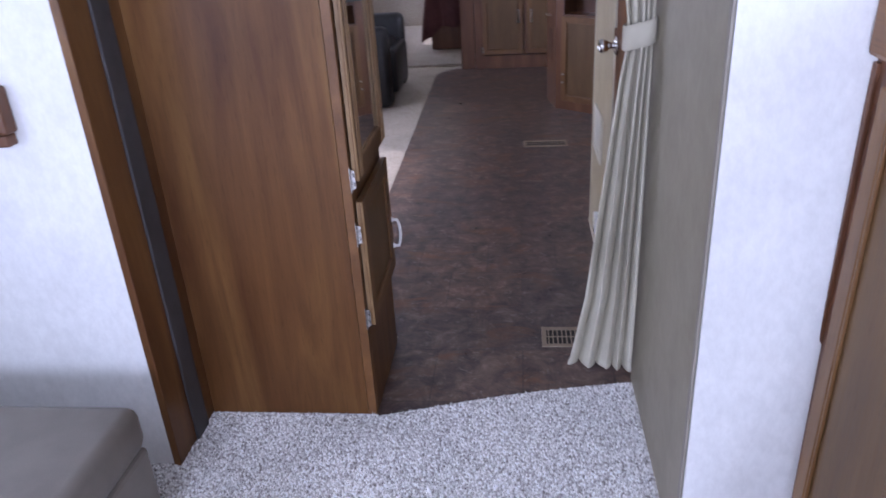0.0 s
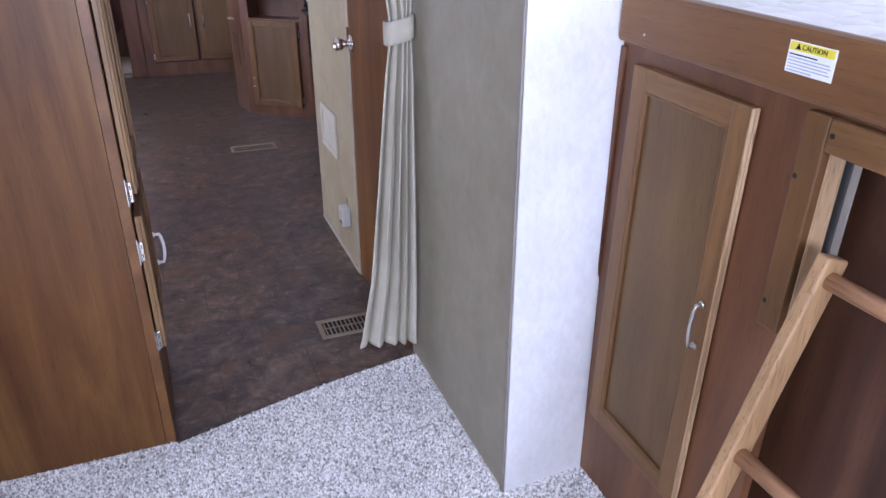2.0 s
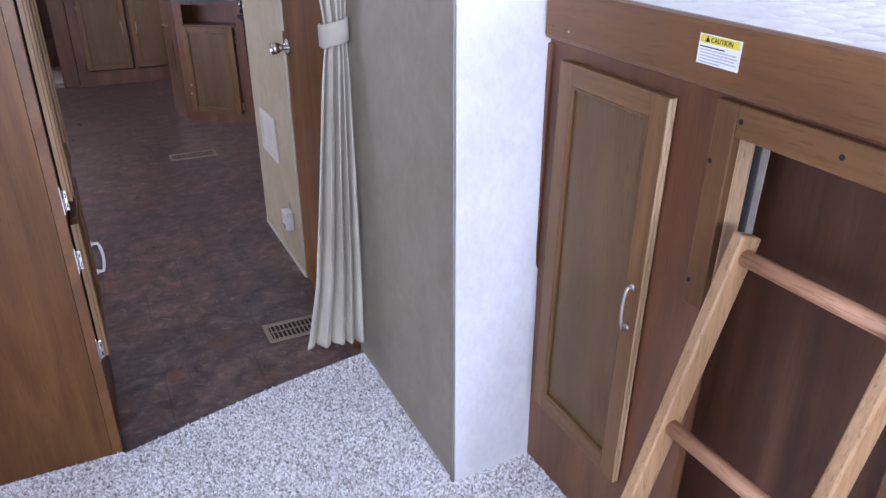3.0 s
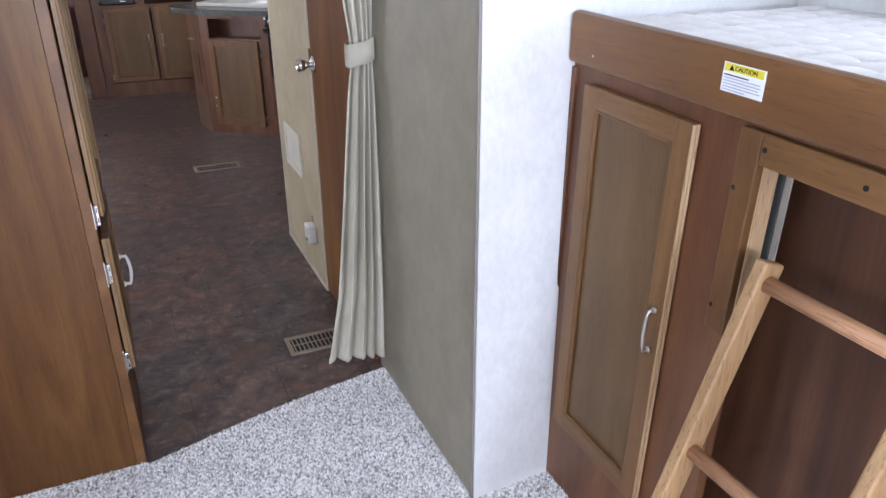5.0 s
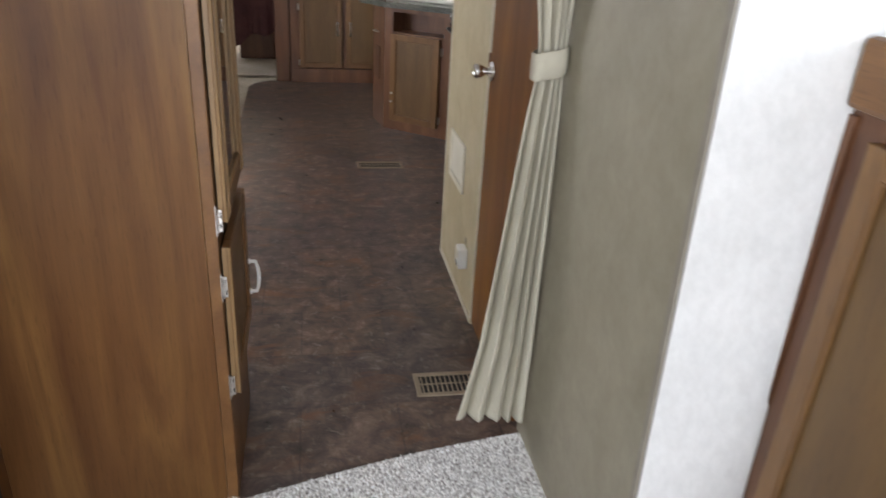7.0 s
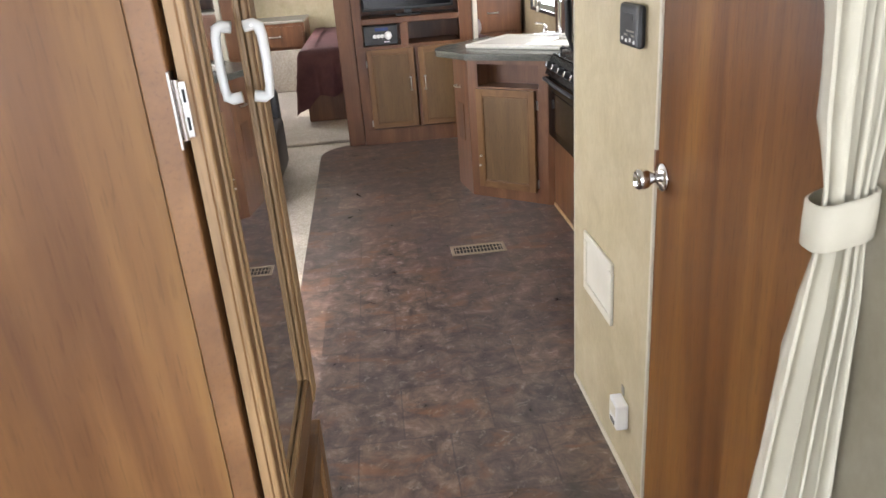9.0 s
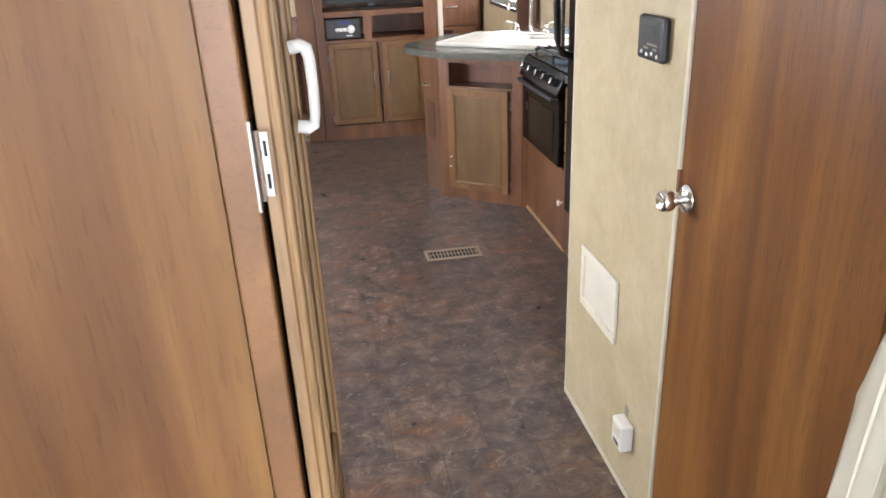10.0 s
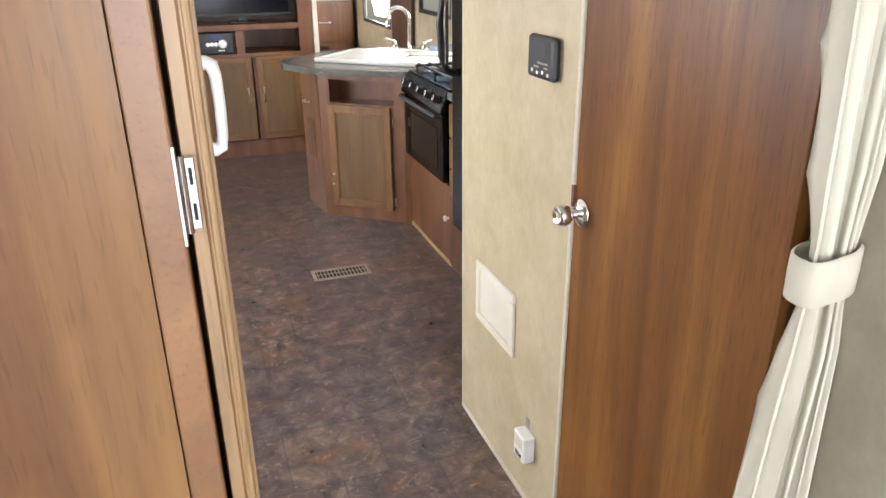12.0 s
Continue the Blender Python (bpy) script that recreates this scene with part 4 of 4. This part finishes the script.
# faucet
fa = thing("faucet", tuple(SM @ Vector((0.0, 0.2, 0.026))), "tall chrome high-arc faucet with lever handles", "faucet")
arc = [SM @ Vector((0.0, 0.2, 0.026 + z)) for z in (0, 0.05, 0.1, 0.15, 0.19)] + [SM @ Vector((-0.065 * (1 - math.cos(a)), 0.2 - 0.02 * (1 - math.cos(a)), 0.216 + 0.07 * math.sin(a))) for a in np.linspace(0.15, math.pi, 10)] + [SM @ Vector((-0.132, 0.16, 0.17))]
part("spout", tube(arc, 0.0125, 12), M_CHROME, fa, "", True)
part("base", boxes((-0.13, 0.13, 0.175, 0.225, 0.0265, 0.042), bevel=0.006, m=SM), M_CHROME, fa)
for s in (-0.1, 0.1):
    lever = part("lever", lathe([(0.02, 0), (0.02, 0.012), (0.013, 0.03), (0.011, 0.045)], SM @ pose(s, 0.2, 0.042)), M_CHROME, fa, "", True)
    part("grip", tube([SM @ Vector((s, 0.2, 0.085)), SM @ Vector((s * 1.25, 0.19, 0.095)), SM @ Vector((s * 1.6, 0.175, 0.10))], 0.007, 8), M_CHROME, lever, "", True)

# range
SX, S0, S1 = 0.835, 3.205, 3.865
rg = thing("gas_range", (1.1, 3.6, 0.42), "black gas range with chrome knobs and an oven door", "stove")
part("body", boxes((SX + 0.025, 1.45, S0, S1, 0.42, 0.885), bevel=0.004), M_BLACK, rg)
od = part("oven_door", boxes((SX - 0.012, SX + 0.023, S0 + 0.012, S1 - 0.012, 0.445, 0.775), bevel=0.005), M_BLACK, rg)
part("oven_glass", boxes((SX - 0.0145, SX - 0.0122, S0 + 0.09, S1 - 0.09, 0.5, 0.7)), M_SCREEN, od)
part("oven_handle", tube([(SX - 0.012, S0 + 0.03, 0.765), (SX - 0.04, S0 + 0.035, 0.768), (SX - 0.045, (S0 + S1) / 2, 0.768), (SX - 0.04, S1 - 0.035, 0.768), (SX - 0.012, S1 - 0.03, 0.765)], 0.010, 8), M_BLACKM, od)
slope = Matrix.Translation((SX + 0.005, 0, 0.835)) @ Matrix.Rotation(radians(22), 4, "Y")
part("control_panel", boxes((-0.014, 0.014, S0 + 0.004, S1 - 0.004, -0.055, 0.055), bevel=0.004, m=slope), M_BLACK, rg)
for k in range(5):
    y = S0 + 0.09 + k * 0.125
    kb = part("control_knob", rod(bmesh.new(), slope @ Vector((-0.014, y, 0.0)), slope @ Vector((-0.042, y, 0.0)), 0.021, 0.017, 18), M_BLACKM, rg)
    part("knob_cap", rod(bmesh.new(), slope @ Vector((-0.0425, y, 0.0)), slope @ Vector((-0.046, y, 0.0)), 0.015, 0.012, 16), M_CHROME, kb, "chrome knob cap")
part("cooktop", boxes((SX + 0.02, 1.45, S0 + 0.004, S1 - 0.004, 0.886, 0.898), bevel=0.003), M_BLACK, rg)
grate = part("grate", boxes((SX + 0.05, 1.42, 3.53, 3.542, 0.915, 0.928), bevel=0.002), M_IRON, rg)
for gy in (S0 + 0.03, S1 - 0.042):
    part("grate_side", boxes((SX + 0.05, 1.42, gy, gy + 0.012, 0.915, 0.928), bevel=0.002), M_IRON, grate)
for k in range(9):
    x = SX + 0.06 + k * 0.06
    part("grate_bar", boxes((x, x + 0.01, S0 + 0.0425, S1 - 0.0425, 0.9285, 0.938), bevel=0.0015), M_IRON, grate)
for gx in (SX + 0.06, 1.40):
    for gy in (S0 + 0.036, 3.536, S1 - 0.036):
        part("grate_foot", rod(bmesh.new(), (gx, gy, 0.8985), (gx, gy, 0.915), 0.006, seg=8), M_IRON, grate)
for bx in (SX + 0.15, SX + 0.42):
    for by in (S0 + 0.17, S1 - 0.17):
        part("burner", lathe([(0.045, 0), (0.045, 0.008), (0.03, 0.012), (0.028, 0.016), (0.005, 0.017)], pose(bx, by, 0.8985)), M_IRON, rg, "", True)
base = thing("range_plinth", (1.1, 3.6, 0.0), "brown wood plinth cabinet under the range", "cabinet")
part("front", boxes((SX + 0.03, SX + 0.05, S0, S1 + 0.02, 0.0, 0.419)), M_CAB, base)
part("box", boxes((SX + 0.051, 1.45, S0 + 0.01, S1, 0.0, 0.415)), M_CAB, base)
part("foot_strip", boxes((SX + 0.022, SX + 0.0295, S0, S1 + 0.02, 0.0, 0.02), bevel=0.002), M_EDGE, base)

dr = thing("drawer_cabinet", (1.1, 3.0, 0.0), "narrow kitchen cabinet with drawers and a dark lower door", "cabinet")
part("body", boxes((SX + 0.03, 1.45, 2.78, S0 - 0.006, 0.0, 0.852)), M_CAB, dr)
for z0, z1 in ((0.68, 0.835), (0.53, 0.67), (0.4, 0.52)):
    dw = part("drawer", boxes((SX + 0.010, SX + 0.0295, 2.79, S0 - 0.015, z0, z1), bevel=0.003), M_OAKH, dr)
    part("knob", lathe([(0.006, 0), (0.006, 0.01), (0.012, 0.016), (0.012, 0.022), (0.004, 0.025)], pose(SX + 0.0095, 3.02, (z0 + z1) / 2, 0, -90, 0), 12), M_NICKEL, dw)
ld = part("lower_door", boxes((SX + 0.010, SX + 0.0295, 2.79, S0 - 0.015, 0.03, 0.39), bevel=0.003), M_BOX, dr)
part("knob", lathe([(0.007, 0), (0.007, 0.01), (0.015, 0.016), (0.015, 0.024), (0.004, 0.027)], pose(SX + 0.0095, 3.2, 0.27, 0, -90, 0), 12), M_WPLAST, ld, "white knob")
single("side_worktop", boxes((SX + 0.005, 1.45, 2.78, S0 - 0.004, 0.853, 0.888), bevel=0.005), M_GRANITE, "short speckled laminate worktop beside the range", "worktop")

fr = thing("refrigerator", (1.0, 2.4, 0.42), "black refrigerator with a raised handle above a brown base", "refrigerator")
part("case", boxes((0.725, 1.4, 2.08, 2.72, 0.42, 1.9)), M_BLACK, fr)
fd = part("lower_door", boxes((0.688, 0.7235, 2.085, 2.715, 0.425, 1.38), bevel=0.006), M_BLACK, fr)
part("upper_door", boxes((0.688, 0.7235, 2.085, 2.715, 1.39, 1.895), bevel=0.006), M_BLACK, fr)
fh = part("door_handle", tube([(0.687, 2.66, 1.06), (0.648, 2.66, 1.075), (0.628, 2.66, 1.13), (0.623, 2.66, 1.25), (0.633, 2.66, 1.34), (0.687, 2.66, 1.36)], 0.014, 10), M_BLACKM, fd, "curved black handle", True)
part("grip_strip", boxes((0.635, 0.65, 2.64, 2.646, 1.1, 1.33), bevel=0.002), M_CHROME, fd, "ribbed bright grip")
part("base_panel", boxes((0.76, 1.4, 2.08, 2.72, 0.0, 0.415)), M_CAB, fr)

# ---- entertainment cabinet ----
TY = 5.80
tv = thing("media_cabinet", (0.2, 6.05, 0.0), "brown wood media cabinet with doors and television niche", "cabinet")
T0, T1 = -0.265, 0.675
part("body", boxes((T0, T1, TY, TY + 0.02, 0.0, 0.125), (T0, T1, TY, TY + 0.02, 0.752, 0.79), (T0, -0.172, TY, TY + 0.02, 0.1255, 0.7515), (0.205, 0.232, TY, TY + 0.02, 0.1255, 0.7515), (0.57, T1, TY, TY + 0.02, 0.1255, 0.7515)), M_CAB, tv)
part("upper_frame", boxes((T0, -0.20, TY, TY + 0.02, 0.7905, H - 0.004), (0.57, T1, TY, TY + 0.02, 0.7905, H - 0.004), (0.10, 0.16, TY, TY + 0.02, 0.7905, 0.955)), M_CAB, tv)
part("shelf", boxes((-0.1995, 0.5695, TY - 0.006, TY + 0.38, 0.956, 1.0), bevel=0.003), M_CAB, tv)
part("niche_floor", boxes((-0.2, 0.57, TY + 0.0205, TY + 0.38, 0.78, 0.79)), M_CAB, tv)
part("back", boxes((T0, T1, TY + 0.38, TY + 0.4, 0.0, H - 0.004)), M_CAB, tv)
part("side", boxes((T0, T0 + 0.018, TY + 0.021, TY + 0.379, 0.0, H - 0.004), (T1 - 0.018, T1, TY + 0.021, TY + 0.379, 0.0, H - 0.004)), M_CAB, tv)


def media_door(x0, x1, handle_x, hinge_x):
    m = Matrix(((0, -1, 0, 0), (1, 0, 0, TY - 0.02), (0, 0, 1, 0), (0, 0, 0, 1)))
    d = framed_door("door", tv, 0.0, -x1, -x0, 0.135, 0.765, 0.0195, 0.042, -1, M_OAK, M_OAKX, M_INSET, m=m)
    bow_handle(d, (handle_x, TY - 0.021, 0.43), (handle_x, TY - 0.021, 0.53), (0, -0.026, 0), 0.005)
    for z in (0.18, 0.66):
        part("hinge", rod(bmesh.new(), (hinge_x, TY - 0.012, z - 0.025), (hinge_x, TY - 0.012, z + 0.025), 0.006, seg=8), M_NICKEL, d)
    return d


media_door(-0.185, 0.190, 0.15, -0.190)
media_door(0.226, 0.558, 0.266, 0.563)
radio = thing("radio", (-0.03, TY, 0.80), "dark wall radio with round chrome dials and a blue display", "radio")
part("case", boxes((-0.19, 0.075, TY - 0.012, TY + 0.08, 0.80, 0.945), bevel=0.004), M_BLACKM, radio)
part("display", boxes((-0.10, 0.005, TY - 0.0145, TY - 0.0118, 0.905, 0.93)), M_BLUE, radio)
ndial = pose(0.0, TY - 0.012, 0.868, 90, 0, 0)
part("dial", lathe([(0.031, 0), (0.031, 0.008), (0.027, 0.014), (0.006, 0.015)], ndial), M_WPLAST, radio, "", True)
for k in range(3):
    part("button", lathe([(0.016, 0), (0.016, 0.004), (0.012, 0.007), (0.003, 0.0075)], pose(-0.045 - 0.03 * k, TY - 0.012, 0.866, 90, 0, 0), 16), M_WPLAST, radio, "", True)
part("print_bar", boxes((-0.035, 0.01, TY - 0.0135, TY - 0.0122, 0.817, 0.825)), M_WPLAST, radio)
tele = thing("television", (0.18, TY + 0.15, 1.0), "black flat television standing in the niche", "television")
part("bezel", boxes((-0.185, 0.545, TY + 0.12, TY + 0.16, 1.045, 1.5), bevel=0.006), M_BLACKM, tele)
part("screen", boxes((-0.165, 0.525, TY + 0.1175, TY + 0.1195, 1.068, 1.48)), M_SCREEN, tele)
part("stand", boxes((0.08, 0.28, TY + 0.08, TY + 0.2, 1.0005, 1.012), (0.15, 0.21, TY + 0.125, TY + 0.155, 1.012, 1.05), bevel=0.003), M_BLACKM, tele)
single("cable", tube([(-0.15 + 0.72 * s, TY + 0.06 + 0.02 * math.sin(5 * s), 1.006 + 0.012 * math.sin(math.pi * s) ** 2 + 0.01 * abs(math.sin(9 * s))) for s in np.linspace(0, 0.94, 20)], 0.003, 6), M_CORD, "thin black cable lying on the shelf", "cable", True)

# partition posts beside the media cabinet
structure("trim_opening_left", boxes((-0.40, -0.268, TY + 0.02, TY + 0.12, 0.0, H), bevel=0.006), M_CAB, "brown wood post of the front-room opening", "trim")
structure("trim_opening_right", boxes((0.68, 0.72, TY + 0.0, TY + 0.10, 0.0, H), bevel=0.006), M_TRIM, "pale post of the front-room opening", "trim")

# ---- front room ----
bed = thing("bed", (0.1, 8.0, 0.02), "bed with a burgundy bedspread hanging over its corner", "bed")
BX0, BX1, BY0, BY1, BZ = -0.80, 0.95, 6.85, 9.2, 0.68
part("base", boxes((BX0, BX1, BY0, BY1, 0.02, 0.36), bevel=0.01), M_CAB, bed)
spread = bmesh.new()
n1 = 60
prev = None
for i in range(2 * n1 + 1):
    s = (i - n1) / n1
    x = BX0 - 0.035 if s < 0 else BX0 - 0.035 + s * (BX1 - BX0 + 0.07)
    y = BY0 - 0.035 - s * (BY1 - BY0) if s < 0 else BY0 - 0.035
    wave = 0.022 * math.sin(i * 0.75) + 0.012 * math.sin(i * 1.9)
    ox, oy = (-1, 0) if s < -0.02 else ((0, -1) if s > 0.02 else (-0.7, -0.7))
    hem = 0.36 - 0.22 * math.exp(-abs(s) * 7) + 0.03 * math.sin(i * 0.6)
    ix, iy = min(max(x, BX0 + 0.12), BX1 - 0.12), min(max(y, BY0 + 0.12), BY1 - 0.02)
    col = [spread.verts.new(p) for p in ((ix, iy, BZ + 0.012), (x - ox * 0.03, y - oy * 0.03, BZ + 0.004), (x, y, BZ - 0.04), (x + ox * (0.02 + wave), y + oy * (0.02 + wave), (BZ + hem) / 2), (x + ox * (0.05 + 1.6 * wave), y + oy * (0.05 + 1.6 * wave), hem))]
    if prev:
        for a in range(4):
            spread.faces.new((prev[a], prev[a + 1], col[a + 1], col[a]))
    prev = col
bmesh.ops.recalc_face_normals(spread, faces=spread.faces[:])
part("bedspread_skirt", spread, M_BED, bed, "", True)
part("mattress", boxes((BX0, BX1, BY0, BY1, 0.365, BZ), bevel=0.04), M_BED, bed, "", True)
single("pillow", boxes((0.66, 0.93, 7.0, 7.45, 0.665, 0.83), bevel=0.06), M_LINEN, "pale mauve pillow on the bed", "pillow", True)


def dresser(x0, x1, y0, y1, z1, label, foot=0.02):
    d = thing("dresser", ((x0 + x1) / 2, (y0 + y1) / 2, foot), label, "dresser", "front room dressers")
    part("body", boxes((x0, x1, y0, y1, foot, z1)), M_CAB, d)
    part("top", boxes((x0 - 0.01, x1 + 0.01, y0 - 0.015, y1, z1 + 0.001, z1 + 0.03), bevel=0.005), M_CORNER, d)
    n = 1 if foot > 0.1 else 2
    h = (z1 - foot - 0.05) / n
    for k in range(n):
        w = part("drawer", boxes((x0 + 0.03, x1 - 0.03, y0 - 0.018, y0 - 0.001, foot + 0.03 + k * h, foot + 0.015 + (k + 1) * h), bevel=0.003), M_CAB, d)
        cxx = (x0 + x1) / 2
        bow_handle(w, (cxx - 0.06, y0 - 0.019, foot + 0.03 + (k + 0.5) * h), (cxx + 0.06, y0 - 0.019, foot + 0.03 + (k + 0.5) * h), (0, -0.025, 0), 0.007)
    return d


structure("step_carpeted", boxes((-1.9, -0.86, 8.72, 9.54, 0.021, 0.50), bevel=0.012), M_TAN, "tan carpeted step under the dresser", "step")
dresser(-1.6, -0.9, 8.75, 9.5, 0.80, "brown wood dresser with a nickel handle on a carpeted step", 0.501)
dresser(1.0, 1.7, 8.95, 9.5, 0.95, "brown wood side dresser in the front room")
hutch = thing("hutch", (1.35, 9.3, 0.985), "dark open hutch standing on the dresser", "shelf unit")
part("shell", boxes((1.0, 1.02, 9.1, 9.5, 0.985, 1.7), (1.68, 1.7, 9.1, 9.5, 0.985, 1.7), (1.02, 1.68, 9.48, 9.5, 0.985, 1.7), (1.02, 1.68, 9.1, 9.48, 1.68, 1.7)), M_BOX, hutch)

# dark shade between the side windows
shade = thing("window_shade", (1.72, 6.97, 0.55), "dark brown hanging shade between the side windows", "shade")
part("panel", boxes((1.715, 1.745, 6.62, 7.3, 0.55, 1.75), bevel=0.006), M_BOX, shade)
part("header", boxes((1.68, 1.748, 6.58, 7.34, 1.752, 1.84), bevel=0.008), M_BOX, shade)

# ---- lounge ----
sofa = thing("recliner", (-1.16, 4.9, 0.0), "black leather recliner on the slide-out carpet", "armchair")
part("seat", boxes((-1.61, -0.91, 4.55, 5.2, 0.12, 0.46), bevel=0.05), M_LEATHER, sofa, "", True)
part("armrest", boxes((-1.61, -0.86, 5.2, 5.38, 0.0, 0.62), bevel=0.05), M_LEATHER, sofa, "", True)
part("armrest", boxes((-1.61, -0.86, 4.37, 4.55, 0.0, 0.62), bevel=0.05), M_LEATHER, sofa, "", True)
part("backrest", boxes((-1.69, -1.46, 4.45, 5.3, 0.2, 1.0), bevel=0.06), M_LEATHER, sofa, "", True)
part("footrest", boxes((-0.91, -0.83, 4.56, 5.19, 0.08, 0.42), bevel=0.03), M_LEATHER, sofa, "", True)
